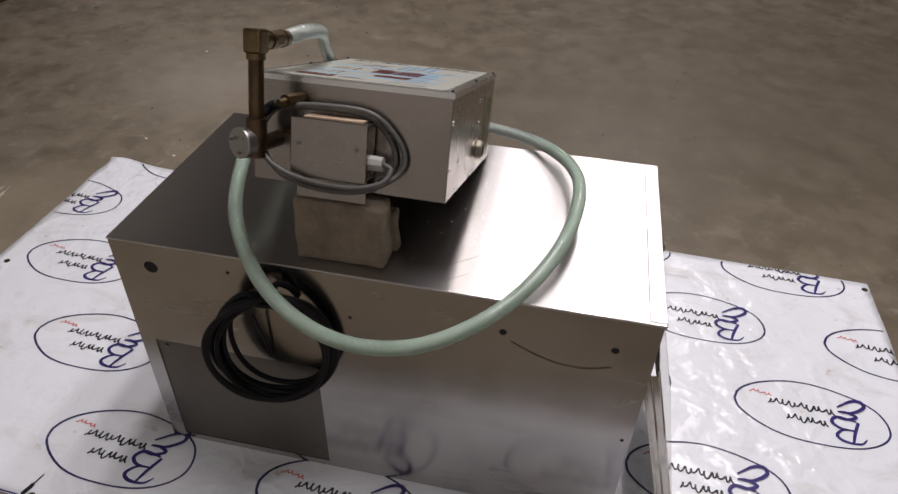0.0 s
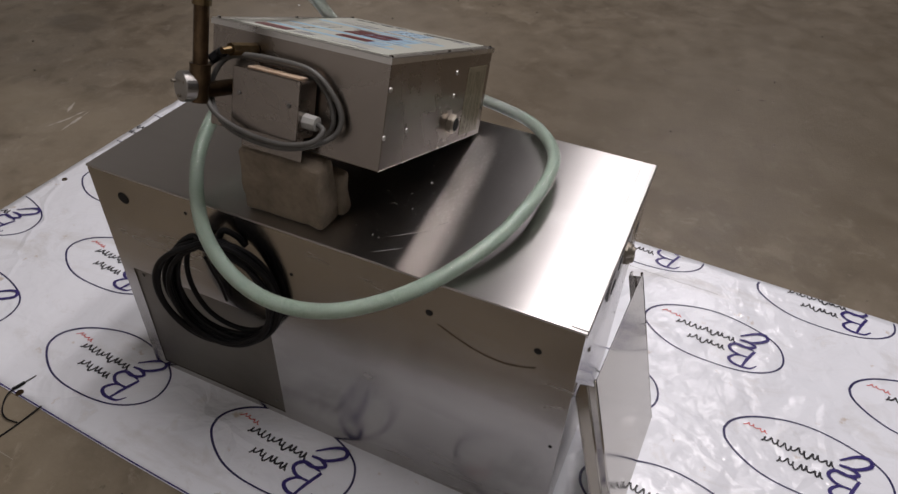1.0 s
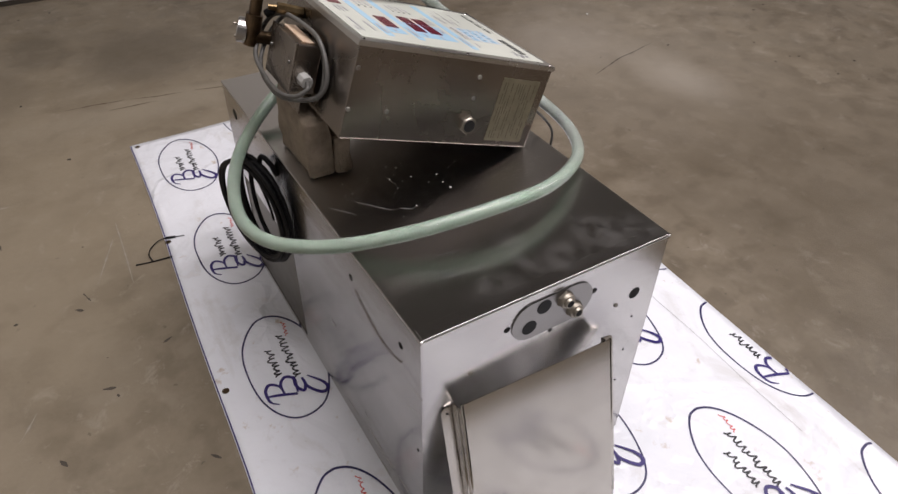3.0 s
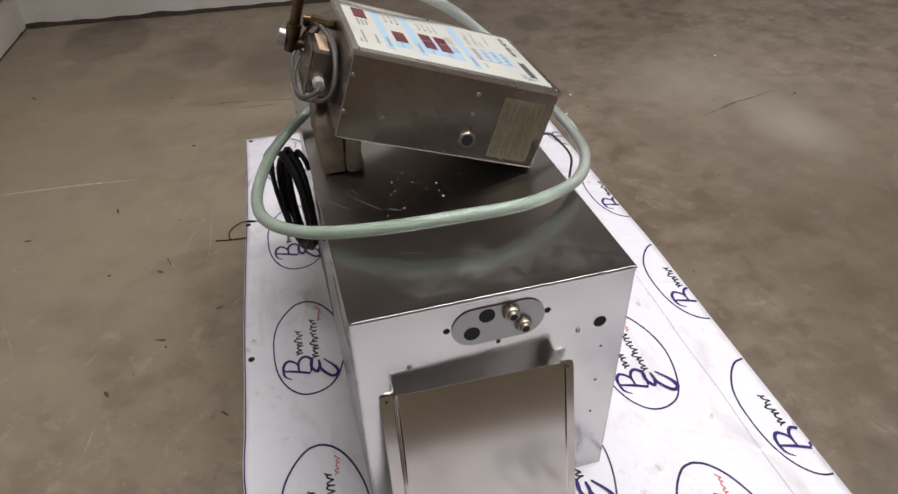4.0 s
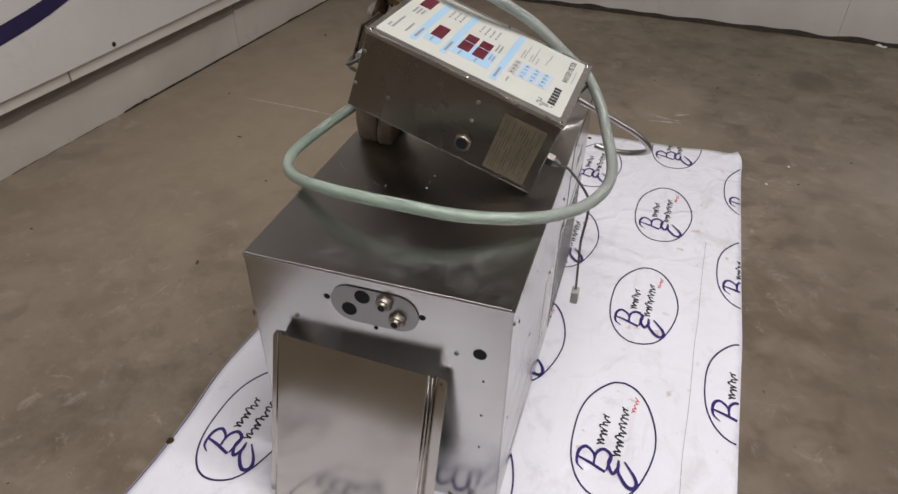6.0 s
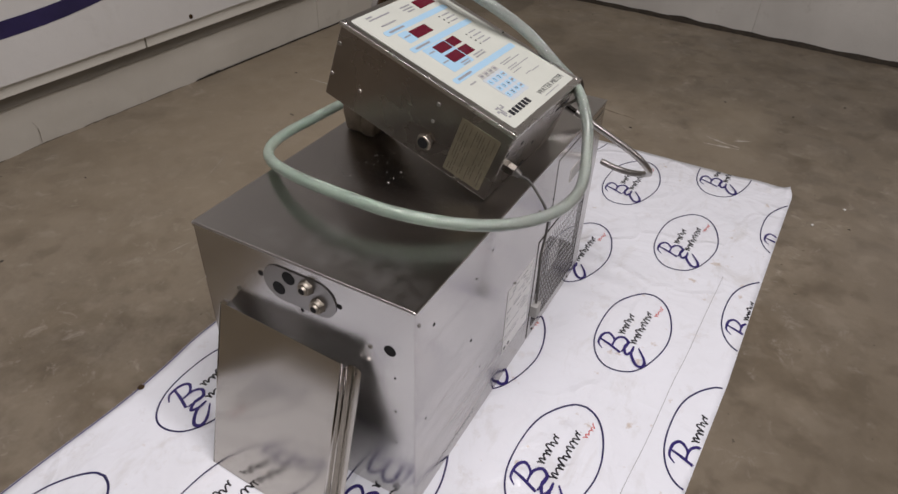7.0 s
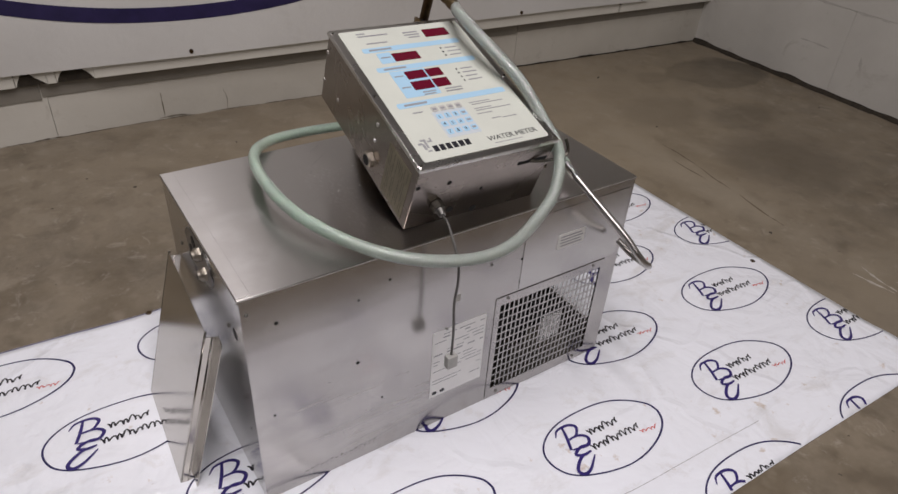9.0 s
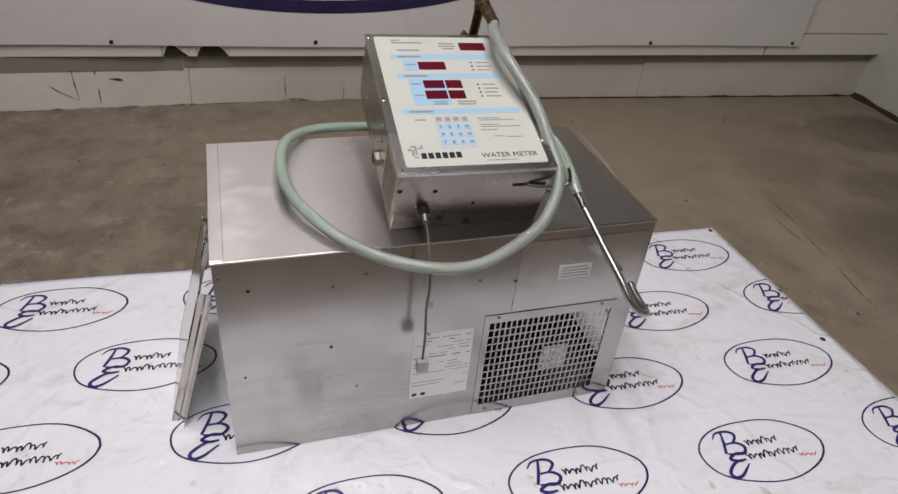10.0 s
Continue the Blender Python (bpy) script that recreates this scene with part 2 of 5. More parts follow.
def mat_vinyl():
    m, t, b = mat_new("white_vinyl", (0.80, 0.79, 0.82), 0.3)
    v = coords(t)
    big = noise_tex(t, v, 2.2, 6, 0.6)
    dirt = noise_tex(t, v, 9, 8, 0.7, 0.4)
    specks = noise_tex(t, v, 55, 3, 0.5)
    col = blend(t, remap(t, big, 0.35, 0.7, 0, 1), (0.865, 0.885, 0.935), (0.82, 0.835, 0.875))
    col = blend(t, remap(t, dirt, 0.58, 0.76, 0, 0.5), col, (0.52, 0.48, 0.43))
    smear = noise_tex(t, coords(t, (1, 2.2, 1), True, (0, 0, 0.5)), 3.4, 6, 0.6, 0.8)
    col = blend(t, remap(t, smear, 0.55, 0.72, 0, 0.5), col, (0.60, 0.58, 0.55))
    rust = noise_tex(t, coords(t, (1, 1, 1), True, (0.5, 0, 0.2)), 17, 5, 0.6)
    col = blend(t, remap(t, rust, 0.66, 0.74, 0, 0.6), col, (0.50, 0.37, 0.24))
    col = blend(t, remap(t, specks, 0.76, 0.82, 0, 0.6), col, (0.35, 0.28, 0.2))
    t.links.new(col, b.inputs["Base Color"])
    t.links.new(remap(t, dirt, 0.35, 0.7, 0.10, 0.30), b.inputs["Roughness"])
    crinkle = noise_tex(t, coords(t, (1, 1, 1)), 16, 3, 0.5, 0.5)
    folds = node(t, "ShaderNodeTexVoronoi", Scale=2.6, Randomness=1.0)
    folds.feature = "DISTANCE_TO_EDGE"
    warp = noise_tex(t, v, 2.0, 3, 0.5)
    t.links.new(blend(t, 0.3, v, warp), folds.inputs["Vector"])
    ridge = remap(t, folds.outputs["Distance"], 0.0, 0.035, 1.0, 0.0)
    wob = noise_tex(t, v, 6, 3, 0.5)
    rumpled = arith(t, "MAXIMUM", patch_mask(t, 0.05, 1.72, 0.42, 0.13, 0.4, wob), patch_mask(t, 0.62, 1.45, 0.30, 0.5, 0.5, wob))
    sharp = node(t, "ShaderNodeTexVoronoi", Scale=15.0, Randomness=1.0)
    sharp.feature = "SMOOTH_F1"
    t.links.new(blend(t, 0.12, v, noise_tex(t, v, 9, 3, 0.5)), sharp.inputs["Vector"])
    crinkle = arith(t, "ADD", crinkle, arith(t, "MULTIPLY", arith(t, "MULTIPLY", sharp.outputs["Distance"], 3.6), rumpled))
    relief = arith(t, "ADD", crinkle, arith(t, "MULTIPLY", noise_tex(t, v, 5, 3, 0.5, 1.2), 4.0))
    relief = arith(t, "ADD", relief, arith(t, "MULTIPLY", noise_tex(t, v, 2.1, 2, 0.5, 0.6), 5.0))
    bump(t, b, arith(t, "ADD", relief, arith(t, "MULTIPLY", ridge, 0.8)), 0.7, 0.005)
    return m


VINYL = mat_vinyl()


def concrete_floor():
    m, t, b = mat_new("worn_concrete", (0.196, 0.160, 0.109), 0.6, 0.0, 0.3)
    v = coords(t)
    big = noise_tex(t, v, 0.9, 6, 0.6, 0.4)
    mid = noise_tex(t, v, 4.5, 8, 0.65, 0.3)
    fine = noise_tex(t, v, 60, 6, 0.7)
    wob = noise_tex(t, v, 3.0, 5, 0.6)
    col = blend(t, remap(t, big, 0.3, 0.7, 0, 1), (0.145, 0.120, 0.087), (0.210, 0.175, 0.129))
    col = blend(t, remap(t, mid, 0.40, 0.66, 0, 0.75), col, (0.242, 0.201, 0.145))
    col = blend(t, remap(t, mid, 0.32, 0.47, 0.42, 0), col, (0.102, 0.083, 0.060))
    col = blend(t, remap(t, fine, 0.35, 0.75, 0.0, 0.30), col, (0.290, 0.249, 0.190))
    haze = noise_tex(t, coords(t, (1, 1, 1), True, (0, 0, 0.9)), 1.9, 5, 0.6, 0.8)
    col = blend(t, remap(t, haze, 0.48, 0.68, 0, 0.6), col, (0.253, 0.212, 0.156))
    brown = noise_tex(t, coords(t, (1, 1, 1), True, (0, 0, 2.1)), 3.6, 4, 0.55, 0.2)
    col = blend(t, remap(t, brown, 0.48, 0.64, 0, 0.5), col, (0.117, 0.090, 0.057))
    blots = noise_tex(t, coords(t, (1, 1, 1), True, (0, 0, 1.3)), 8.0, 3, 0.5, 0.2)
    col = blend(t, remap(t, blots, 0.54, 0.66, 0, 0.55), col, (0.105, 0.083, 0.057))
    col = blend(t, remap(t, blots, 0.43, 0.32, 0, 0.5), col, (0.297, 0.255, 0.196))
    specks = noise_tex(t, v, 34, 2, 0.5)
    col = blend(t, remap(t, specks, 0.27, 0.24, 0, 0.7), col, (0.048, 0.039, 0.030))
    pale = noise_tex(t, coords(t, (1, 1, 1), True, (0.3, 0, 0.5)), 13, 7, 0.75, 0.6)
    col = blend(t, remap(t, pale, 0.57, 0.68, 0, 0.55), col, (0.385, 0.345, 0.287))
    # Stains, and broad patches that put light and shade into the floor colour.
    for cx, cy, rx, ry, soft, amount, c in (
            (-3.529, -0.120, 0.40, 0.25, 0.06, 0.85, (0.058, 0.048, 0.035)),
            (-2.649, 0.181, 0.28, 0.20, 0.18, 0.70, (0.084, 0.068, 0.051)),
            (-3.022, -0.229, 0.12, 0.09, 0.25, 0.75, (0.084, 0.068, 0.051)),
            (-2.588, -0.159, 0.15, 0.09, 0.3, 0.65, (0.084, 0.068, 0.051)),
            (-2.851, 0.877, 0.36, 0.25, 0.35, 0.5, (0.084, 0.068, 0.051)),
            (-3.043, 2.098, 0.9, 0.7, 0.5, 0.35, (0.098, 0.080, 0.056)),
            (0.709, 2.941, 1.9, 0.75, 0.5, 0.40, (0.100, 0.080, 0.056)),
            (-2.943, 2.518, 0.16, 0.12, 0.2, 0.55, (0.080, 0.064, 0.046)),
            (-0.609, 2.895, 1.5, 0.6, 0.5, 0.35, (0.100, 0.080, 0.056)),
            (-2.403, 1.755, 0.38, 0.16, 0.4, 0.35, (0.321, 0.272, 0.196)),
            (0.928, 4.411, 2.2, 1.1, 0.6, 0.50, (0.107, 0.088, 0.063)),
            # Faint glossy haze of the floor, painted in as a paler patch.
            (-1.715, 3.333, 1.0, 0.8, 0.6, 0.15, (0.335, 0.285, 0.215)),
            (-1.917, 1.757, 0.24, 0.34, 0.25, 0.5, (0.245, 0.205, 0.150)),
            # Broad pale patches painted in where the lamps leave the floor dim.
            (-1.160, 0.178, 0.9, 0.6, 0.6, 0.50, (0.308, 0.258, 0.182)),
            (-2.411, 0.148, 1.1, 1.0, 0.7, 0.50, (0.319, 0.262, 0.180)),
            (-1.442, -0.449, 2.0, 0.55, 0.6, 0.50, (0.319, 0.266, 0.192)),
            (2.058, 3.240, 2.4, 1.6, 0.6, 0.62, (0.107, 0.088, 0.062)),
            # Three soft paler patches north-west of the mat.
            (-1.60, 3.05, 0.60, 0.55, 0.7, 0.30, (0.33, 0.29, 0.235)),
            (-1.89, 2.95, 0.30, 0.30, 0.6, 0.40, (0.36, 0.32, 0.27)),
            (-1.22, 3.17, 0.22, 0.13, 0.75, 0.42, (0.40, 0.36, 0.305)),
            (-2.18, 0.90, 0.10, 0.55, 0.5, 0.45, (0.33, 0.285, 0.215)),
            (-2.75, 0.95, 0.30, 0.35, 0.35, 0.45, (0.100, 0.082, 0.058)),
            (-3.05, 0.45, 0.26, 0.14, 0.3, 0.40, (0.090, 0.074, 0.053))):
        col = blend(t, arith(t, "MULTIPLY", patch_mask(t, cx, cy, rx, ry, soft, wob), amount), col, c)
    t.links.new(col, b.inputs["Base Color"])
    t.links.new(remap(t, mid, 0.3, 0.7, 0.30, 0.52), b.inputs["Roughness"])
    bump(t, b, arith(t, "ADD", fine, arith(t, "MULTIPLY", mid, 3)), 0.35, 0.003)
    return m


FLOOR = concrete_floor()


def painted_wall(name, a, b_, dirt=(0.30, 0.27, 0.23), amount=0.35):
    m, t, b = mat_new(name, a, 0.6)
    v = coords(t)
    big = noise_tex(t, v, 1.4, 6, 0.6)
    fine = noise_tex(t, v, 30, 6, 0.65)
    d = noise_tex(t, v, 5.5, 8, 0.72, 0.5)
    col = blend(t, remap(t, big, 0.35, 0.65, 0, 1), a, b_)
    col = blend(t, remap(t, d, 0.58, 0.74, 0, amount), col, dirt)
    t.links.new(col, b.inputs["Base Color"])
    bump(t, b, arith(t, "ADD", fine, arith(t, "MULTIPLY", d, 2)), 0.35, 0.004)
    return m


WALL_PAINT = painted_wall("dirty_white_paint", (0.52, 0.505, 0.465), (0.62, 0.605, 0.56), (0.31, 0.285, 0.24), 0.5)
CURB_PAINT = painted_wall("chalky_white_paint", (0.49, 0.465, 0.405), (0.57, 0.545, 0.48), (0.30, 0.265, 0.21), 0.5)
BOARD_PAINT = painted_wall("cream_board", (0.62, 0.60, 0.53), (0.68, 0.66, 0.59), (0.36, 0.33, 0.28), 0.25)
BANNER = painted_wall("banner_vinyl", (0.60, 0.59, 0.56), (0.67, 0.66, 0.63), (0.48, 0.46, 0.42), 0.3)
BANNER_INK = mottled("banner_ink", (0.014, 0.010, 0.055), (0.026, 0.018, 0.085), 0.4, 12)
DOOR_GREY = painted_wall("door_grey", (0.055, 0.05, 0.06), (0.085, 0.078, 0.09), (0.04, 0.035, 0.03), 0.4)
CEILING_PAINT = painted_wall("dark_ceiling", (0.07, 0.066, 0.06), (0.10, 0.094, 0.086))
FAR_WALL = painted_wall("far_wall", (0.045, 0.042, 0.04), (0.07, 0.065, 0.06))
# The boards' shadow on the curb, put into a paint colour.
BAND_SHADOW = painted_wall("shadow_band", (0.19, 0.175, 0.145), (0.25, 0.23, 0.195), (0.13, 0.115, 0.09), 0.4)
JOINT_DIRT = mottled("dusty_joint", (0.10, 0.085, 0.06), (0.20, 0.17, 0.125), 0.9, 30)
# Dirt colour that also paints the shade in the broken notches.
DIRT_SHADE = mottled("dirt_and_shade", (0.018, 0.014, 0.009), (0.045, 0.035, 0.024), 0.9, 30, 0.5, 60)


# ---- mesh helpers ----
def mesh_of(bm, name, material, smooth=False):
    me = bpy.data.meshes.new(name)
    bmesh.ops.recalc_face_normals(bm, faces=bm.faces)
    bm.to_mesh(me)
    bm.free()
    if material:
        me.materials.append(material)
    if smooth:
        me.polygons.foreach_set("use_smooth", [True] * len(me.polygons))
    return me


def part(name, bm, material, parent=None, label="", smooth=False):
    """One mesh object out of a bmesh (or a mesh), under a thing or a part."""
    me = mesh_of(bm, name, material, smooth) if isinstance(bm, bmesh.types.BMesh) else bm
    ob = new(name, me)
    if parent is not None:
        ob.parent = parent
    if label:
        ob["label"] = label
    return ob


def thing(name, m, label, category, group="", kind=""):
    ob = new(name)
    ob.empty_display_size = 0.1
    ob.matrix_world = m
    return tagged(ob, label, category, group, kind)


def box(x0, x1, y0, y1, z0, z1, bevel=0.0, seg=2, bm=None):
    bm = bm or bmesh.new()
    c = Matrix.Translation(((x0 + x1) / 2, (y0 + y1) / 2, (z0 + z1) / 2)) @ Matrix.Diagonal((x1 - x0, y1 - y0, z1 - z0, 1))
    made = bmesh.ops.create_cube(bm, size=1, matrix=c)
    if bevel:
        edges = list({e for v in made["verts"] for e in v.link_edges})
        bmesh.ops.bevel(bm, geom=edges, offset=bevel, segments=seg, affect="EDGES", profile=0.5)
    return bm


def rod(a, b, r, r2=None, seg=20, bm=None, caps=True):
    """A round bar from a to b."""
    bm = bm or bmesh.new()
    a, b = Vector(a), Vector(b)
    m = Matrix.Translation((a + b) / 2) @ (b - a).to_track_quat("Z", "Y").to_matrix().to_4x4()
    bmesh.ops.create_cone(bm, cap_ends=caps, segments=seg, radius1=r, radius2=r if r2 is None else r2, depth=(b - a).length, matrix=m)
    return bm


def chamfer(bm, off, seg=2, angle=40):
    edges = [e for e in bm.edges if len(e.link_faces) == 2 and e.calc_face_angle(0) > radians(angle)]
    bmesh.ops.bevel(bm, geom=edges, offset=off, segments=seg, affect="EDGES", profile=0.5)
    return bm


def glide(points, per=10):
    """A smooth way through the points."""
    p = [Vector(q) for q in points]
    p = [2 * p[0] - p[1]] + p + [2 * p[-1] - p[-2]]
    out = []
    for i in range(1, len(p) - 2):
        a, b, c, d = p[i - 1:i + 3]
        for k in range(per):
            f = k / per
            out.append(0.5 * (2 * b + (c - a) * f + (2 * a - 5 * b + 4 * c - d) * f * f + (3 * b - a - 3 * c + d) * f ** 3))
    return out + [p[-2]]


def tube(points, r, seg=12, per=10, bore=0.0, wobble=0.0):
    """A hose or wire swept along a smooth way; bore: the radius of its open ends."""
    way = glide(points, per) if per else [Vector(q) for q in points]
    bm = bmesh.new()
    tangent = (way[1] - way[0]).normalized()
    side = tangent.orthogonal().normalized()
    rings = []
    for i, c in enumerate(way):
        t = (way[min(i + 1, len(way) - 1)] - way[max(i - 1, 0)]).normalized()
        side = (side - t * side.dot(t)).normalized()
        up = t.cross(side)
        rr = r * (1 + wobble * noise.noise(c * 9))
        rings.append([bm.verts.new(c + rr * (math.cos(2 * math.pi * k / seg) * side + math.sin(2 * math.pi * k / seg) * up)) for k in range(seg)])
    for a, b in zip(rings, rings[1:]):
        for k in range(seg):
            bm.faces.new((a[k], a[(k + 1) % seg], b[(k + 1) % seg], b[k]))
    bm.faces.new(rings[0][::-1])
    bm.faces.new(rings[-1])
    return bm


def flat_shape(points, z0, z1):
    """A flat plate with the given outline."""
    bm = bmesh.new()
    lo = [bm.verts.new((x, y, z0)) for x, y in points]
    hi = [bm.verts.new((x, y, z1)) for x, y in points]
    bm.faces.new(lo[::-1])
    bm.faces.new(hi)
    n = len(points)
    for i in range(n):
        bm.faces.new((lo[i], lo[(i + 1) % n], hi[(i + 1) % n], hi[i]))
    return bm


def ring_of(cx, cy, rx, ry, n=40, a0=0.0):
    return [(cx + rx * math.cos(a0 + 2 * math.pi * i / n), cy + ry * math.sin(a0 + 2 * math.pi * i / n)) for i in range(n)]


def screw(parent, at, facing, r=0.005, material=None, name="screw", proud=0.0025):
    a = Vector(at)
    f = Vector(facing).normalized()
    bm = rod(a - f * 0.001, a + f * proud, r, r * 0.75, 12)
    return part(name, bm, material or DULL_SCREW, parent)


def dark_hole(parent, at, facing, r, name="hole"):
    """The dark mouth of a small bored hole, with a thin burr round it."""
    a = Vector(at)
    f = Vector(facing).normalized()
    return part(name, rod(a - f * 0.004, a + f * 0.0006, r, r, 16), HOLE, parent)


# ---- the room ----
# wall frame: x along the south wall, y into the room
ROOM = pose(0.32, -0.946, 0, 0, 0, -3.9) @ Matrix.Diagonal((0.97, 1, 1, 1))
BOARDS = ROOM @ pose(0, 0, 0.006, 0, 0.5, 0)
WEST = pose(-3.925, -0.67, 0, 0, 0, -2.9) @ Matrix.Diagonal((1, 0.955, 1, 1))

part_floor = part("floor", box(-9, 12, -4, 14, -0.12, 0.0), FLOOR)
tagged(part_floor, "worn brown concrete floor with stains and scratches", "floor", kind="structure")

wall_south = part("wall_south", box(-4.6, 10.6, -0.26, -0.03, 0.0, CEILING), WALL_PAINT)
wall_south.matrix_world = ROOM
tagged(wall_south, "white painted boarded wall above a concrete curb", "wall", kind="structure")


def curb_out(x, z=0.2):
    """How far the curb's face stands out along the wall; its foot flares where the footing comes forward."""
    flare = 0.065 * max(0.0, min((x + 0.8) / 1.6, 1.0)) * max(0.0, 1 - z / 0.2)
    return 0.045 * max(0.0, min(x + 0.3, 1.25)) / 1.2 + flare


def curb():
    bm = bmesh.new()
    for x0, x1, d in ((-4.46, -2.70, 0.002), (-2.70, 0.02, -0.001), (0.02, 6.0, 0.001)):
        nx = int((x1 - x0) / 0.06)
        for i in range(nx):
            for z0, z1 in ((-0.01, 0.06), (0.06, 0.13), (0.13, 0.2), (0.2, 0.335)):
                box(x0 + 0.002 * (i == 0) + (x1 - x0) * i / nx, x0 + (x1 - x0) * (i + 1) / nx, -0.05, d, z0, z1, bm=bm)
    bmesh.ops.remove_doubles(bm, verts=bm.verts, dist=1e-5)
    for v in bm.verts:
        v.co += Vector((0, noise.noise(v.co * 5) * 0.004 + 0.0015 * noise.noise(v.co * 31) + (curb_out(v.co.x, v.co.z) if v.co.y > -0.02 else 0), 0))
    return bm


curb_ob = part("trim_curb", curb(), CURB_PAINT)
curb_ob.matrix_world = ROOM
tagged(curb_ob, "chalky white painted concrete curb with grimy joint at the floor", "curb", kind="structure")

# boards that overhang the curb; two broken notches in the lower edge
# Grey-brown strip that paints the boards' shadow onto the curb.
band = tagged(new("trim_shadow"), "grey-brown strip on the curb, the boards' shadow put into colour", "wall band", kind="structure")
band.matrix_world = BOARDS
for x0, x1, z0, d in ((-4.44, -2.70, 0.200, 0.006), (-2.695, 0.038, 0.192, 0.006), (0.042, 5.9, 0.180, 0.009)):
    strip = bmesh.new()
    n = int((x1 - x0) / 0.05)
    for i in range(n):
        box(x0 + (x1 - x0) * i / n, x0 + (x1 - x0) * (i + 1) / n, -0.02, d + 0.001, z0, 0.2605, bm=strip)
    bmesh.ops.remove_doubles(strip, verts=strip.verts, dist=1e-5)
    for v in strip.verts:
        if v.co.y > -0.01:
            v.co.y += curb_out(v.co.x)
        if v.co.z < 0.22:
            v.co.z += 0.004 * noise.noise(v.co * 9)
    part("shadow_strip", strip, BAND_SHADOW, band)


def wall_crack(pts, w, name="crack"):
    """A thin dark crack on the curb's face, given as (x, z)."""
    way = glide([(x, 0, z) for x, z in pts], 8)
    bm = bmesh.new()
    last = None
    for i, p in enumerate(way):
        t = (way[min(i + 1, len(way) - 1)] - way[max(i - 1, 0)]).normalized()
        k = w * (0.35 + math.sin(math.pi * (i + 0.5) / len(way))) * (0.7 + 0.8 * noise.noise(p * 30))
        d = 0.0068 + curb_out(p.x, p.z)
        now = bm.verts.new((p.x - t.z * k, d, p.z + t.x * k)), bm.verts.new((p.x + t.z * k, d, p.z - t.x * k))
        if last:
            bm.faces.new((last[0], last[1], now[1], now[0]))
        last = now
    return part(name, bm, DIRT_SHADE if (pts[0][0] > 0.3 and name != "grimy_joint") or pts[0][0] < -1.8 else JOINT_DIRT, curb_ob, "thin dark crack in the painted curb")


for pts, wide in ((((0.594, 0.196), (0.585, 0.12), (0.572, 0.045)), 0.0024), (((0.705, 0.118), (0.655, 0.085), (0.578, 0.048)), 0.0021), (((0.482, 0.190), (0.482, 0.168)), 0.003), (((0.474, 0.10), (0.472, 0.03)), 0.0030),
                  (((-0.484, 0.143), (-0.485, 0.08), (-0.486, 0.010)), 0.0022), (((-0.46, 0.012), (-0.54, 0.016), (-0.61, 0.010)), 0.003), (((-0.80, 0.115), (-0.815, 0.07), (-0.81, 0.006)), 0.0012)):
    wall_crack(pts, wide)
wall_crack(((0.415, 0.146), (0.385, 0.143), (0.349, 0.138)), 0.005, "chip")
rnd = random.Random(17)
cx = -4.3
while cx < 1.4:
    ln = rnd.uniform(0.05, 0.30)
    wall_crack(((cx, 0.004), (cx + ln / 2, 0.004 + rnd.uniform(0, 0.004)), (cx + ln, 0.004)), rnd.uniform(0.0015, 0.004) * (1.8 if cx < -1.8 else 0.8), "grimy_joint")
    cx += ln + (rnd.uniform(0.0, 0.10) if rnd.random() < 0.4 else -0.01)

boards = [(-4.46, -3.50), (-3.49, -1.42), (-1.415, -0.200), (-0.040, 0.001), (0.131, 2.6), (2.605, 6.0)]
lower = tagged(new("trim_boards"), "cream painted lower wall boards with broken notches", "wall board", kind="structure")
lower.matrix_world = BOARDS
UPRIGHT = Matrix(((1, 0, 0, 0), (0, 0, -1, 0), (0, 1, 0, 0), (0, 0, 0, 1)))
for x0, x1 in boards:
    part("board", box(x0, x1 - 0.003, -0.03, 0.058, 0.262, 0.392, 0.003), BOARD_PAINT, lower)
NOTCHES = ((-0.203, -0.042, (0.0, 0.10, 0.22, 0.34, 0.55, 0.74, 0.88, 0.96, 1.0), (0.262, 0.288, 0.306, 0.324, 0.327, 0.325, 0.304, 0.281, 0.262)),
           (-0.001, 0.128, (0.0, 0.08, 0.22, 0.36, 0.50, 0.62, 0.76, 0.90, 1.0), (0.262, 0.272, 0.286, 0.300, 0.318, 0.326, 0.322, 0.292, 0.262)))
for x0, x1, across, heights in NOTCHES:
    w = x1 - x0
    jag = [(x0 + f * w, h) for f, h in zip(across, heights)] + [(x1, 0.392), (x0, 0.392)]
    part("broken_board", flat_shape(jag, -0.056, 0.03), BOARD_PAINT, lower, "board with a broken lower edge").matrix_local = UPRIGHT
    # A dark sheet fills each notch in place of its shade.
    part("notch_shade", flat_shape([(x0 + 0.02 * w, 0.2625), (x1 - 0.02 * w, 0.2625), (x1 - 0.02 * w, 0.332), (x0 + 0.02 * w, 0.332)], -0.046, -0.042), DIRT_SHADE, lower, "dark sheet painted as the shade inside the notch").matrix_local = UPRIGHT
part("board", box(-4.46, -3.40, -0.03, 0.054, 0.398, 1.4, 0.003), BOARD_PAINT, lower)
part("board", box(-4.46, -3.2, -0.03, 0.052, 1.404, 2.4, 0.003), BOARD_PAINT, lower)


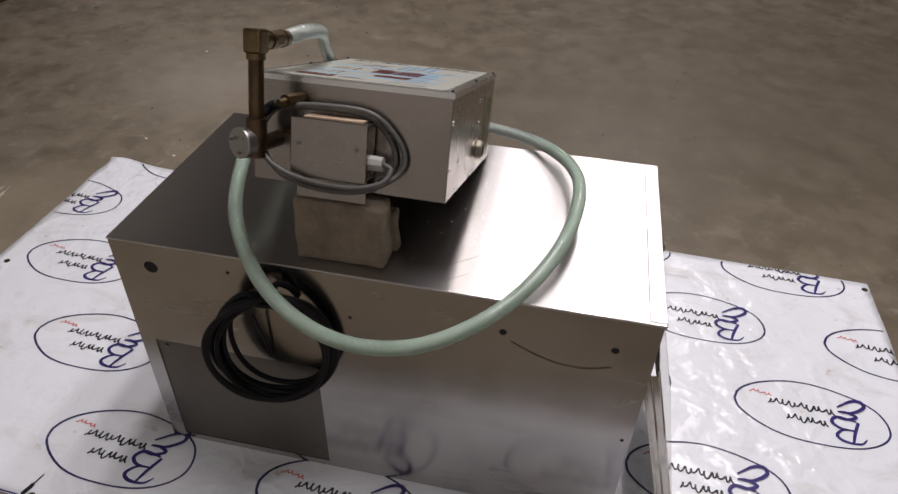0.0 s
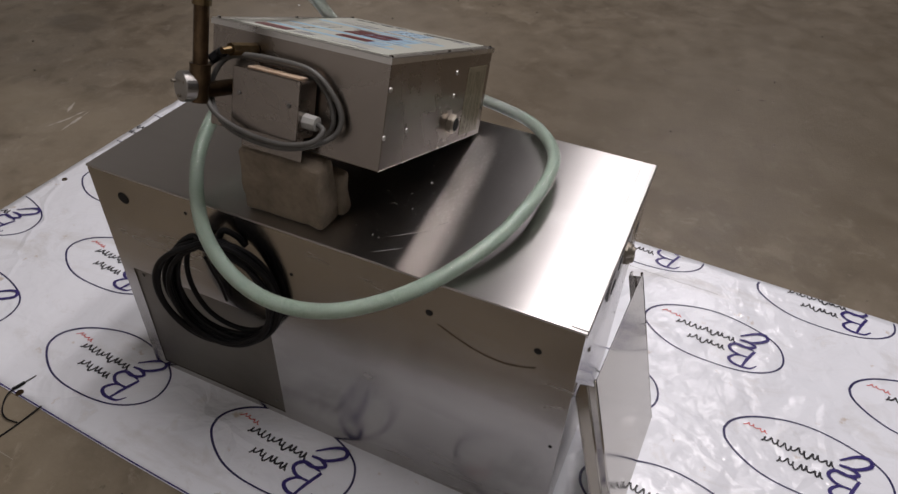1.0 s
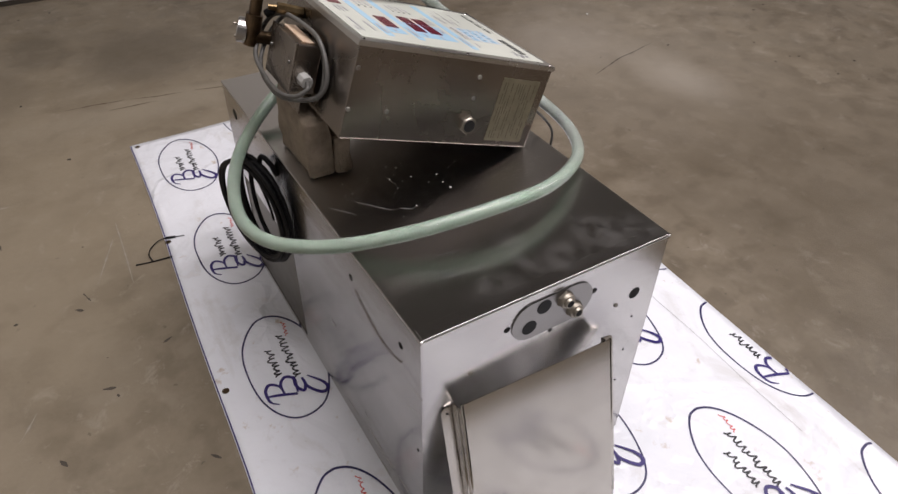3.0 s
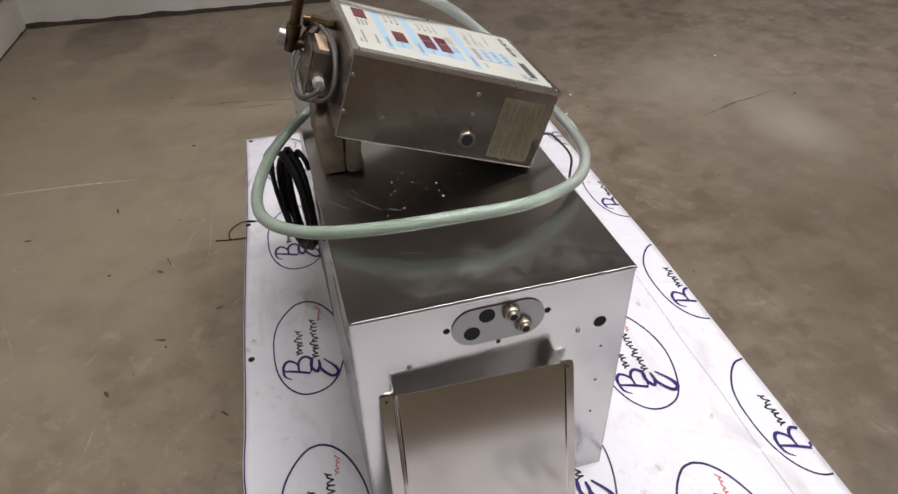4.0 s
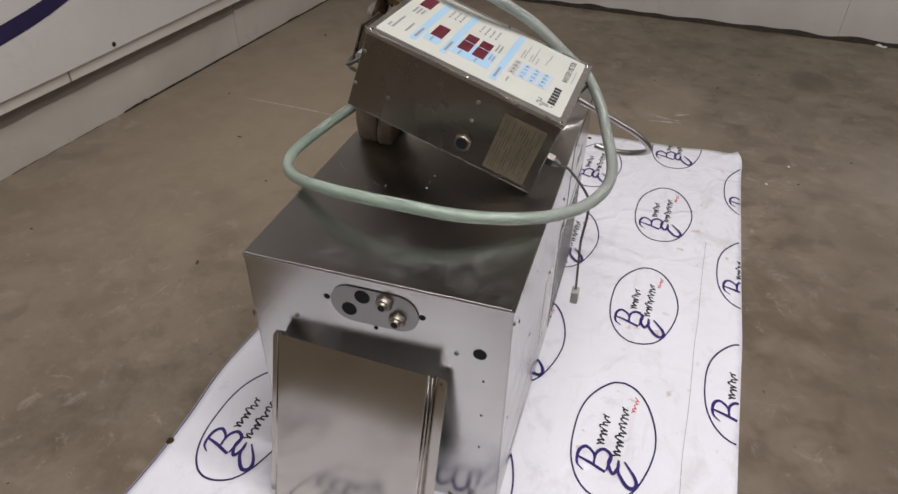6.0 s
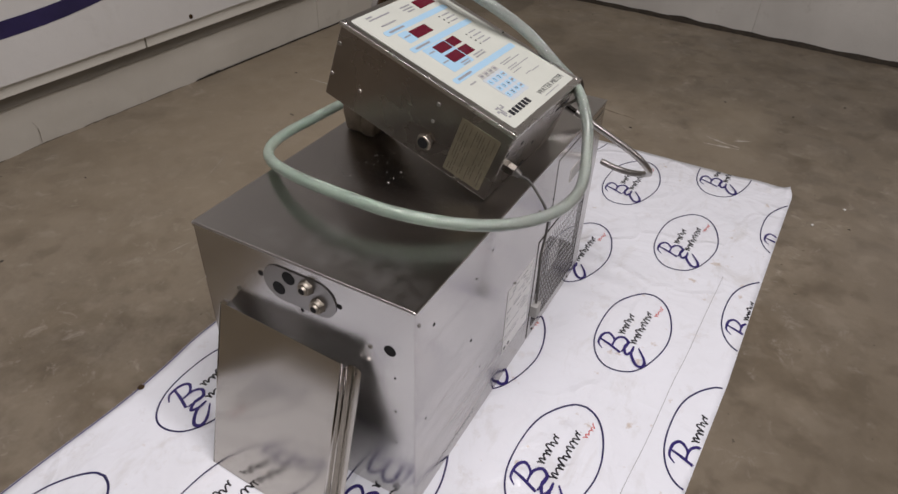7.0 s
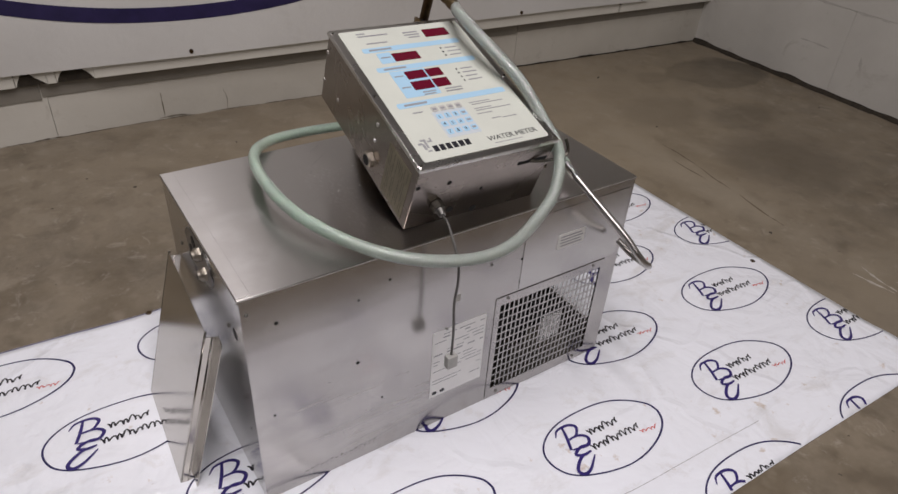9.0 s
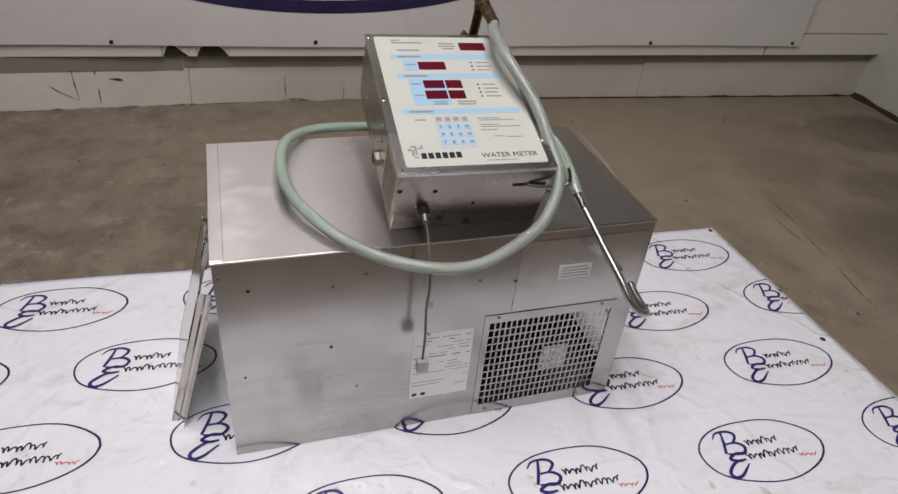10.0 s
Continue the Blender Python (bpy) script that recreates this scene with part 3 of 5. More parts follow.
def hung_banner():
    bm = bmesh.new()
    nx, nz = 90, 26
    grid = []
    for j in range(nz + 1):
        row = []
        for i in range(nx + 1):
            x = -3.72 + (2.9 + 3.72) * i / nx
            z = 0.325 + 2.0 * j / nz
            y = 0.074 + 0.019 * noise.noise(Vector((x * 0.9, z * 1.3, 3))) * min(1, j / 3) + 0.004 * noise.noise(Vector((x * 4, z * 3, 1)))
            row.append(bm.verts.new((x, y + 0.004, z + 0.006 * math.sin(x * 1.7))))
        grid.append(row)
    for j in range(nz):
        for i in range(nx):
            bm.faces.new((grid[j][i], grid[j][i + 1], grid[j + 1][i + 1], grid[j + 1][i]))
    return bm


banner = thing("wall_banner", BOARDS, "large white vinyl banner with a dark purple oval ring", "banner")
part("sheet", hung_banner(), BANNER, banner, smooth=True)
arc = bmesh.new()
N_ARC = 120
AX, AZ, CX, CZ = 1.72, 0.86, -0.70, 1.352
inner, outer = [], []
for i in range(N_ARC):
    a = 2 * math.pi * i / N_ARC
    for lst, k in ((outer, 0.0), (inner, 0.066)):
        x, z = CX + (AX - k) * math.cos(a), CZ + (AZ - k) * math.sin(a)
        y = 0.0805 + 0.019 * noise.noise(Vector((x * 0.9, z * 1.3, 3))) + 0.004 * noise.noise(Vector((x * 4, z * 3, 1)))
        lst.append(arc.verts.new((x, y, z)))
for i in range(N_ARC):
    arc.faces.new((outer[i], outer[(i + 1) % N_ARC], inner[(i + 1) % N_ARC], inner[i]))
part("printed_ring", arc, BANNER_INK, banner, "dark purple printed oval ring")
for gx in (-3.66, -2.66, -1.69, -0.66, 0.36, 1.35, 2.35):
    part("grommet", rod((gx, 0.070, 0.345), (gx, 0.083, 0.345), 0.012, 0.010, 14), BRASS_DARK, banner)

def ragged(length):
    """A low uneven ridge of dirt along a wall's foot."""
    bm = bmesh.new()
    n = int(length / 0.03)
    rows = []
    for i in range(n + 1):
        y = length * i / n
        w = 0.026 + 0.018 * noise.noise(Vector((y * 6, 1, 0))) + 0.010 * noise.noise(Vector((y * 21, 2, 0)))
        h = 0.024 + 0.016 * noise.noise(Vector((y * 5, 5, 0)))
        rows.append([bm.verts.new(c) for c in ((-0.002, y, 0.0), (max(w, 0.003), y, 0.0), (max(w, 0.003) * 0.5, y, max(h, 0.002) * 0.6), (0.001, y, max(h, 0.002)))])
    for a, b in zip(rows, rows[1:]):
        for k in range(3):
            bm.faces.new((a[k], a[k + 1], b[k + 1], b[k]))
    return bm


# west wall of painted blocks
bm = box(-0.25, -0.012, -0.4, 4.112, 0.0, CEILING)
box(-0.25, -0.012, 5.05, 13.6, 0.0, CEILING, bm=bm)
box(-0.25, -0.012, 4.112, 5.05, 2.08, CEILING, bm=bm)
wall_west = part("wall_west", bm, WALL_PAINT)
wall_west.matrix_world = WEST
tagged(wall_west, "dirty white painted block wall", "wall", kind="structure")
block_meshes = [mesh_of(box(-0.012, 0.0, 0.0, w, 0.0, 0.5144, 0.0030), "block", WALL_PAINT) for w in (1.1994, 0.5994, 0.5314, 1.1314)]
part("dirt_seam", ragged(4.1), DIRT_SHADE, wall_west, "dark dirt along the foot of the wall")
part("dirt_seam", box(-4.4, -1.9, -0.004, 0.007, 0.0, 0.006), DIRT_SHADE, curb_ob)

door = tagged(new("door_1"), "dark grey steel door in the painted block wall", "door", kind="structure")
door.matrix_world = WEST
part("leaf", box(-0.150, -0.110, 4.170, 4.990, 0.010, 2.020, 0.003), DOOR_GREY, door)
for y0, y1, z0, z1 in ((4.112, 4.168, 0.0, 2.08), (4.992, 5.05, 0.0, 2.08), (4.168, 4.992, 2.022, 2.08)):
    part("door_frame", box(-0.20, -0.055, y0, y1, z0, z1, 0.003), DOOR_GREY, door)
part("sill", box(-0.20, 0.0, 4.170, 4.990, 0.0, 0.008, 0.002), DIRT_SHADE, door, "dark worn door sill")
part("door_handle", rod((-0.110, 4.90, 1.0), (-0.060, 4.90, 1.0), 0.012, 0.012, 14), DULL_SCREW, door)

# North and east walls are out of view, added to darken the reflections.
wall_north = part("wall_north", box(-6, 10.4, 12.6, 12.8, 0, CEILING), FAR_WALL)
tagged(wall_north, "plain dark far wall, unseen, added to keep reflections dark", "wall", kind="structure")
wall_east = part("wall_east", box(10.2, 10.4, -2, 12.6, 0, CEILING), FAR_WALL)
tagged(wall_east, "plain dark far wall, unseen, added to keep reflections dark", "wall", kind="structure")
ceiling = part("ceiling", box(-6, 10.4, -2, 12.8, CEILING, CEILING + 0.2), CEILING_PAINT)
tagged(ceiling, "dark warehouse ceiling", "ceiling", kind="structure")
for sx, sy, watts in STRIPS:
    fx = thing("ceiling_light", pose(sx, sy, CEILING), "long white fluorescent strip fixture on the ceiling", "ceiling light", "ceiling lights")
    part("housing", box(-0.15, 0.15, -1.68, 1.68, -0.11, 0.0, 0.01), WALL_PAINT, fx)

# ---- the vinyl mat ----
def south_edge(x):
    return 0.655 - 0.0395 * (min(x, -0.2) + 1.92) - 0.010 * max(0.0, x + 0.2) - 0.010 * math.exp(-((x - 0.0) / 0.13) ** 2) + 0.007 * math.exp(-((x - 0.35) / 0.2) ** 2) + 0.004 * math.sin(4.1 * x + 1.0) + 0.0078 - 0.0097 * x - 0.0027 * x * x


def north_edge(x):
    return 2.098 - 0.028 * (x + 1.9) - 0.036 * max(0.0, x + 0.6) + 0.0187 + 0.0182 * x + 0.0061 * x * x


def west_edge(y):
    return -1.8618 - 0.0118 * (y - 0.64)


def east_edge(y):
    return 1.0681 + 0.0229 * (y - 1.45)


def mat_z(x, y):
    """The height of the vinyl over the floor: flat, with faint waves and one curled corner."""
    d = min(x - west_edge(y), east_edge(y) - x, y - south_edge(x), north_edge(x) - y)
    edge = max(0.0, 1 - max(d, 0) / 0.25)
    z = 0.0028 + 0.0016 * noise.noise(Vector((x * 3, y * 3, 0))) * (0.35 + edge)
    corner = max(0.0, 1 - math.hypot(x + 1.876, y - 2.094) / 0.26)
    z += 0.060 * corner ** 2 * (0.75 + 0.5 * math.sin(21 * y))
    corner = max(0.0, 1 - math.hypot(x - 0.1, (y - 0.58) * 2) / 0.3)
    return z + 0.010 * corner ** 2


def vinyl_sheet():
    bm = bmesh.new()
    nu, nv = 110, 56
    tops, lows = [], []
    for j in range(nv + 1):
        v = j / nv
        tops.append([]), lows.append([])
        for i in range(nu + 1):
            y = 0.6 + 1.5 * v
            for _ in range(3):
                x = west_edge(y) + (east_edge(y) - west_edge(y)) * i / nu
                y = south_edge(x) + (north_edge(x) - south_edge(x)) * v
            x += 0.004 * noise.noise(Vector((y * 6, i, 0))) * (i in (0, nu))
            nip = max(0.0, 1 - math.hypot(x + 1.876, y - 2.094) / 0.12) ** 2
            x, y = x + 0.028 * nip, y - 0.026 * nip
            z = mat_z(x, y)
            tops[-1].append(bm.verts.new((x, y, z)))
            lows[-1].append(bm.verts.new((x, y, z - 0.0014)))
    for j in range(nv):
        for i in range(nu):
            bm.faces.new((tops[j][i], tops[j][i + 1], tops[j + 1][i + 1], tops[j + 1][i]))
            bm.faces.new((lows[j][i], lows[j + 1][i], lows[j + 1][i + 1], lows[j][i + 1]))
    for a in range(nu):
        for j in (0, nv):
            bm.faces.new((tops[j][a], tops[j][a + 1], lows[j][a + 1], lows[j][a]))
    for a in range(nv):
        for i in (0, nu):
            bm.faces.new((tops[a][i], tops[a + 1][i], lows[a + 1][i], lows[a][i]))
    return bm


mat = thing("vinyl_mat", pose(0, 0, 0), "white vinyl banner mat printed with purple oval marks, lying on concrete", "mat")
part("sheet", vinyl_sheet(), VINYL, mat, smooth=True)


def on_mat(x, y, margin=0.0):
    return west_edge(y) + margin < x < east_edge(y) - margin and south_edge(x) + margin < y < north_edge(x) - margin


class Print:
    """Flat print laid on the vinyl in a mark's own frame: right is -x and up is -y of the mat."""

    def __init__(self, cx, cy, turn):
        self.cx, self.cy, self.c, self.s = cx, cy, math.cos(turn), math.sin(turn)
        self.bm = bmesh.new()

    def place(self, a, b):
        x, y = -a, -b
        return self.cx + self.c * x - self.s * y, self.cy + self.s * x + self.c * y

    def vert(self, a, b, lift):
        x, y = self.place(a, b)
        return self.bm.verts.new((x, y, mat_z(x, y) + lift)) if on_mat(x, y, 0.001) else None

    def quad(self, corners, lift):
        made = [self.vert(a, b, lift) for a, b in corners]
        if all(made):
            self.bm.faces.new(made)

    def stroke(self, pts, widths, lift, per=8):
        """A brush stroke of changing width; later parts of it lie over earlier ones."""
        way = glide([(a, b, 0) for a, b in pts], per)
        n = len(way)
        last = None
        for i, p in enumerate(way):
            t = (way[min(i + 1, n - 1)] - way[max(i - 1, 0)])
            t = t.normalized() if t.length else Vector((1, 0, 0))
            f = i / (n - 1) * (len(widths) - 1)
            k = min(int(f), len(widths) - 2)
            w = (widths[k] + (widths[k + 1] - widths[k]) * (f - k)) / 2
            up = lift + 0.0005 * i / n
            now = self.vert(p.x - t.y * w, p.y + t.x * w, up), self.vert(p.x + t.y * w, p.y - t.x * w, up)
            if last and all(now) and all(last):
                self.bm.faces.new((last[0], last[1], now[1], now[0]))
            last = now

    def bar(self, a0, a1, b0, b1, lift):
        self.quad(((a0, b0), (a1, b0), (a1, b1), (a0, b1)), lift)

    def row(self, a0, b0, length, size, waves, w, lift):
        """A word drawn as one plain uneven scribbled bar."""
        n = 10 * waves
        pts = []
        for i in range(n + 1):
            f = 2 * math.pi * waves * i / n
            tall = 0.78 + 0.30 * math.sin(0.41 * f + 0.9) * math.sin(0.17 * f + 0.4)
            pts.append((a0 + length * i / n + 0.16 * length / waves * math.sin(0.53 * f) + 0.15 * length / waves * math.sin(f + 0.5), b0 + size / 2 + (size - w) / 2 * tall * math.cos(f) + 0.10 * size * math.sin(0.31 * f)))
        self.stroke(pts, (w, w * 1.15, w * 0.9, w), lift, 2)


def mark_part(p, name, material, parent, label=""):
    loose = [v for v in p.bm.verts if not v.link_faces]
    bmesh.ops.delete(p.bm, geom=loose, context="VERTS")
    if p.bm.faces:
        return part(name, p.bm, material, parent, label)
    p.bm.free()
    return None


SCRIPT = (
    ([(-0.112, 0.058), (-0.088, 0.078), (-0.040, 0.080), (-0.016, 0.064), (-0.038, 0.040), (-0.075, 0.034)], (0.004, 0.008, 0.011, 0.012, 0.008, 0.006)),
    ([(-0.064, 0.080), (-0.076, 0.045), (-0.096, 0.002)], (0.008, 0.011, 0.010)),
    ([(-0.072, 0.036), (-0.030, 0.034), (-0.008, 0.016), (-0.030, -0.005), (-0.090, 0.000)], (0.006, 0.010, 0.012, 0.011, 0.006)),
    ([(-0.018, -0.006), (-0.060, -0.002), (-0.094, -0.017), (-0.066, -0.028), (-0.036, -0.026)], (0.008, 0.010, 0.011, 0.010, 0.007)),
    ([(-0.044, -0.026), (-0.086, -0.032), (-0.128, -0.060), (-0.120, -0.080), (-0.086, -0.074), (-0.036, -0.042)], (0.007, 0.010, 0.012, 0.013, 0.010, 0.005)))


def oval_wobble(i):
    """The oval is drawn by hand: its radius sways a little."""
    a = 2 * math.pi * i / 24
    return 1.0 + 0.012 * math.sin(3 * a + 0.8) + 0.010 * math.sin(5 * a + 2.1) + 0.006 * math.sin(7 * a)


def printed_mark(cx, cy, turn, seed):
    p = Print(cx, cy, turn)
    p.stroke([(oval_wobble(i) * 0.203 * math.cos(2 * math.pi * i / 24), oval_wobble(i) * 0.1085 * math.sin(2 * math.pi * i / 24)) for i in range(25)], (0.0070, 0.0042, 0.0058, 0.0042, 0.0070), 0.0006, 4)
    mark = mark_part(p, "printed_mark", OVAL_INK, mat, "dark purple printed oval with brush strokes and word bars")
    if not mark:
        return
    for i, (pts, widths) in enumerate(SCRIPT):
        s = Print(cx, cy, turn)
        s.stroke([(0.80 * a - 0.043, 0.98 * b + 0.001) for a, b in pts], [0.84 * w for w in widths], 0.0008 + 0.0005 * i)
        mark_part(s, "brush_stroke", PURPLE, mark)
    for a0, b0, length, waves in ((-0.040, 0.015, 0.112, 7), (-0.064, -0.032, 0.180, 11)):
        w = Print(cx, cy, turn)
        w.row(a0, b0, length, 0.0265, waves, 0.0048, 0.0008)
        mark_part(w, "word_bar", BLACK_INK, mark, "word drawn as one plain uneven black bar")
    r = Print(cx, cy, turn - 0.10)
    r.row(0.104, -0.036, 0.060, 0.0145, 4, 0.0028, 0.0008)
    mark_part(r, "red_bar", RED_INK, mark, "small word drawn as one uneven red bar")


count = 0
for r in range(5):
    for k in range(-1, 6):
        kk = k + 0.5 * (r % 2)
        mx = -1.6077 + 0.5936 * kk + 0.0138 * r - 0.0008 * kk * r - 0.0012 * kk * kk + 0.0005 * r * r
        my = 0.8423 - 0.0162 * kk + 0.3125 * r - 0.0031 * kk * r - 0.0021 * kk * kk + 0.0025 * r * r
        count += 1
        printed_mark(mx, my, -0.046, count)

edge_line = Print(0, 0, 0)
for i in range(120):
    x0 = -1.88 + 2.85 * i / 120
    x1 = -1.88 + 2.85 * (i + 1) / 120
    edge_line.quad(((-x0, -south_edge(x0) - 0.002), (-x1, -south_edge(x1) - 0.002), (-x1, -south_edge(x1) - 0.0055), (-x0, -south_edge(x0) - 0.0055)), 0.0006)
part("edge_line", edge_line.bm, PURPLE, mat, "thin dark blue line along the edge")
# The crease's shade is painted as a thin grey strip; no groove.
fold = Print(0, 0, 0)
for i in range(60):
    x0, x1 = -1.12 + 1.6 * i / 60, -1.12 + 1.6 * (i + 1) / 60
    f0, f1 = (1.954 - 0.045 * (x + 1.12) + 0.004 * noise.noise(Vector((x * 5, 0, 0))) for x in (x0, x1))
    fold.quad(((-x0, -f0), (-x1, -f1), (-x1, -f1 - 0.0016), (-x0, -f0 - 0.0016)), 0.0006)
part("fold_line", fold.bm, FAINT_INK, mat, "faint grey strip painted as the shade of a fold")
for gx, gy in ((-0.415, 0.627), (-1.145, 0.651), (-1.840, 0.694), (0.292, 0.600), (1.064, 1.964), (-1.825, 1.414), (0.965, 0.575) ):
    gz = mat_z(gx, gy)
    part("grommet", rod((gx, gy, gz - 0.001), (gx, gy, gz + 0.0015), 0.011, 0.009, 14), BRASS_DARK, mat)

# ---- the chiller ----
X0, X1, Y0, Y1, ZT = -0.905, 0.215, 0.893, 1.473, 0.649
chiller = thing("water_chiller", pose(0, 0, 0), "boxy brushed stainless steel water chiller standing on the printed mat", "water chiller")
TH = 0.004
FOOT = 0.0035


def wall_with_hole(flat, hole, axis, at, thick):
    """A sheet (u0, u1, z0, z1) with a rectangular hole, standing across the axis 'x' or 'y'."""
    u0, u1, z0, z1 = flat
    a0, a1, b0, b1 = hole
    bm = bmesh.new()
    for p0, p1, q0, q1 in ((u0, u1, b1, z1), (u0, a0, b0, b1), (a1, u1, b0, b1), (u0, u1, z0, b0)):
        if p1 - p0 > 1e-4 and q1 - q0 > 1e-4:
            if axis == "y":
                box(p0, p1, at, at + thick, q0, q1, bm=bm)
            else:
                box(at, at + thick, p0, p1, q0, q1, bm=bm)
    bmesh.ops.remove_doubles(bm, verts=bm.verts, dist=1e-5)
    return bm


GR = (-0.840, -0.472, 0.030, 0.370)
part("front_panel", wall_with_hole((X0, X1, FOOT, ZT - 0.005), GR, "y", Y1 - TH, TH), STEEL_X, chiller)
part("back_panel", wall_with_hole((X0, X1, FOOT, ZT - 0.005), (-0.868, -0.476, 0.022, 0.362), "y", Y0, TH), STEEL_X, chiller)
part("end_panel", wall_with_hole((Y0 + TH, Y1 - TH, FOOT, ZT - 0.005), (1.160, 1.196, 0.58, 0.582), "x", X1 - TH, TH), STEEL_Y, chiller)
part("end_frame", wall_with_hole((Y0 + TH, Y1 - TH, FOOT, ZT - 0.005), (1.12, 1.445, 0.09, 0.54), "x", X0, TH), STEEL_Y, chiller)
part("base_tray", box(X0 + TH, X1 - TH, Y0 + TH, Y1 - TH, FOOT, 0.018), STEEL_DARK, chiller, "dull grey base tray")
lid = bmesh.new()
box(X0 - 0.002, X1 + 0.004, Y0 - 0.002, Y1 + 0.002, ZT - 0.0055, ZT, 0.0022, 3, lid)
lid_ob = part("lid", lid, STEEL_LID, chiller, "scuffed brushed steel lid")
part("lid_flange", box(X1 + 0.0005, X1 + 0.0035, Y0, Y1, ZT - 0.012, ZT - 0.004, 0.0008), STEEL_Y, lid_ob)
part("lid_strip", box(X1 - 0.028, X1 + 0.003, Y0 + 0.004, Y1 - 0.004, ZT, ZT + 0.0022, 0.0008), STEEL_LID, lid_ob, "narrow folded strip along one end")

# south side: dull plate in the opening
inset = part("cover_plate", box(-0.8675, -0.4765, Y0 + 0.0025, Y0 + 0.0065, 0.0225, 0.3615), STEEL_DARK, chiller, "dull dark steel cover plate")
screw(inset, (-0.500, Y0 + 0.0025, 0.055), (0, -1, 0), 0.006)
screw(inset, (-0.845, Y0 + 0.0025, 0.345), (0, -1, 0), 0.005)
for hx, hz, hr in ((-0.822, 0.584, 0.015), (-0.077, 0.566, 0.0075), (0.139, 0.566, 0.0075), (-0.646, 0.603, 0.004), (0.197, 0.31, 0.004), (-0.50, 0.572, 0.004), (-0.39, 0.535, 0.004)):
    dark_hole(chiller, (hx, Y0, hz), (0, -1, 0), hr)
wire_pts = [(-0.060 + 0.2 * f, Y0 - 0.0012, 0.545 - 0.055 * math.sin(f * 2.2) + 0.02 * f) for f in (0, 0.25, 0.5, 0.75, 1.0)]
part("scratch_wire", tube(wire_pts, 0.0007, 6, 8), BRASS_DARK, chiller, "thin brown wire stuck across the side")

# north side: grille, labels, small holes
grille = part("grille", wall_with_hole((GR[0] - 0.013, GR[1] + 0.017, 0.010, 0.388), (GR[0], GR[1], 0.044, 0.360), "y", Y1 + 0.0006, 0.0016), STEEL_X, chiller, "steel grille of upright slots")
gx0, gx1, gz0, gz1 = GR[0], GR[1], 0.044, 0.360
for i in range(1, 23):
    gx = gx0 + (gx1 - gx0) * i / 23
    part("grille_bar", box(gx - 0.0023, gx + 0.0023, Y1 + 0.0004, Y1 + 0.0017, gz0, gz1), STEEL_X, grille)
for j in range(1, 12):
    gz = gz0 + (gz1 - gz0) * j / 12
    part("grille_bar", box(gx0, gx1, Y1 + 0.0001, Y1 + 0.0013, gz - 0.0025, gz + 0.0025), STEEL_X, grille)
for sx, sz in ((-0.495, 0.379), (-0.807, 0.379), (-0.495, 0.022), (-0.80, 0.022)):
    screw(grille, (sx, Y1 + 0.0022, sz), (0, 1, 0), 0.005)
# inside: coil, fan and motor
part("condenser_coil", box(-0.84, -0.52, Y0 + 0.10, Y0 + 0.15, 0.03, 0.36), INSIDE_SHADE, chiller, "cooling coil in near-black, inner shade put into its colour")
fan = part("fan", rod((-0.69, 1.31, 0.165), (-0.69, 1.40, 0.165), 0.035, 0.03, 24), INSIDE_SHADE, chiller, "fan hub in near-black, inner shade put into its colour")
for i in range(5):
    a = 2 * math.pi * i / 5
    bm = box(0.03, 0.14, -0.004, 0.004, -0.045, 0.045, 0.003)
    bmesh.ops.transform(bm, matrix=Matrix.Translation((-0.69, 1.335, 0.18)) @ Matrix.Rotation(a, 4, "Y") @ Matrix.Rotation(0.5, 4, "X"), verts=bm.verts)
    part("fan_blade", bm, INSIDE_SHADE, fan)
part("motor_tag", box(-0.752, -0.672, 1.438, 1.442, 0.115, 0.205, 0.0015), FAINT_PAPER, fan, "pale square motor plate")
part("inner_divider", box(-0.44, -0.43, Y0 + TH, Y1 - TH, 0.018, ZT - 0.02), INSIDE_SHADE, chiller)
part("compressor", rod((-0.68, 1.10, 0.018), (-0.68, 1.10, 0.20), 0.09, 0.075, 24), INSIDE_SHADE, chiller, "black round compressor")

plate = part("upper_plate", box(-0.893, -0.529, Y1 + 0.0004, Y1 + 0.0014, 0.395, 0.618, 0.0003), STEEL_Y, chiller, "brushed steel access plate")
tag = part("warning_label", box(-0.742, -0.645, Y1 + 0.0014, Y1 + 0.0022, 0.487, 0.533), PAPER, plate, "small pale label with grey bars")
for i in range(4):
    part("label_bar", box(-0.735 + 0.006 * (i % 2), -0.655, Y1 + 0.0022, Y1 + 0.0026, 0.493 + 0.0095 * i, 0.4965 + 0.0095 * i), GREY_INK, tag)
lab = part("data_label", box(-0.428, -0.258, Y1 + 0.0002, Y1 + 0.0010, 0.114, 0.352), FAINT_PAPER, chiller, "large pale data sheet label with rows of grey bars")
rnd = random.Random(8)
for i in range(17):
    z = 0.335 - 0.0115 * i
    if i in (7, 12):
        continue
    x = -0.264
    while x > -0.415:
        w = rnd.uniform(0.012, 0.05) if i < 11 else rnd.uniform(0.08, 0.15)
        w = min(w, x + 0.423)
        if w > 0.006 and rnd.random() < 0.55:
            part("label_bar", box(x - w, x, Y1 + 0.0010, Y1 + 0.0013, z, z + (0.0045 if i in (1, 6) else 0.0022)), FAINT_INK if i % 4 else GREY_INK, lab)
        x -= w + rnd.uniform(0.006, 0.02)
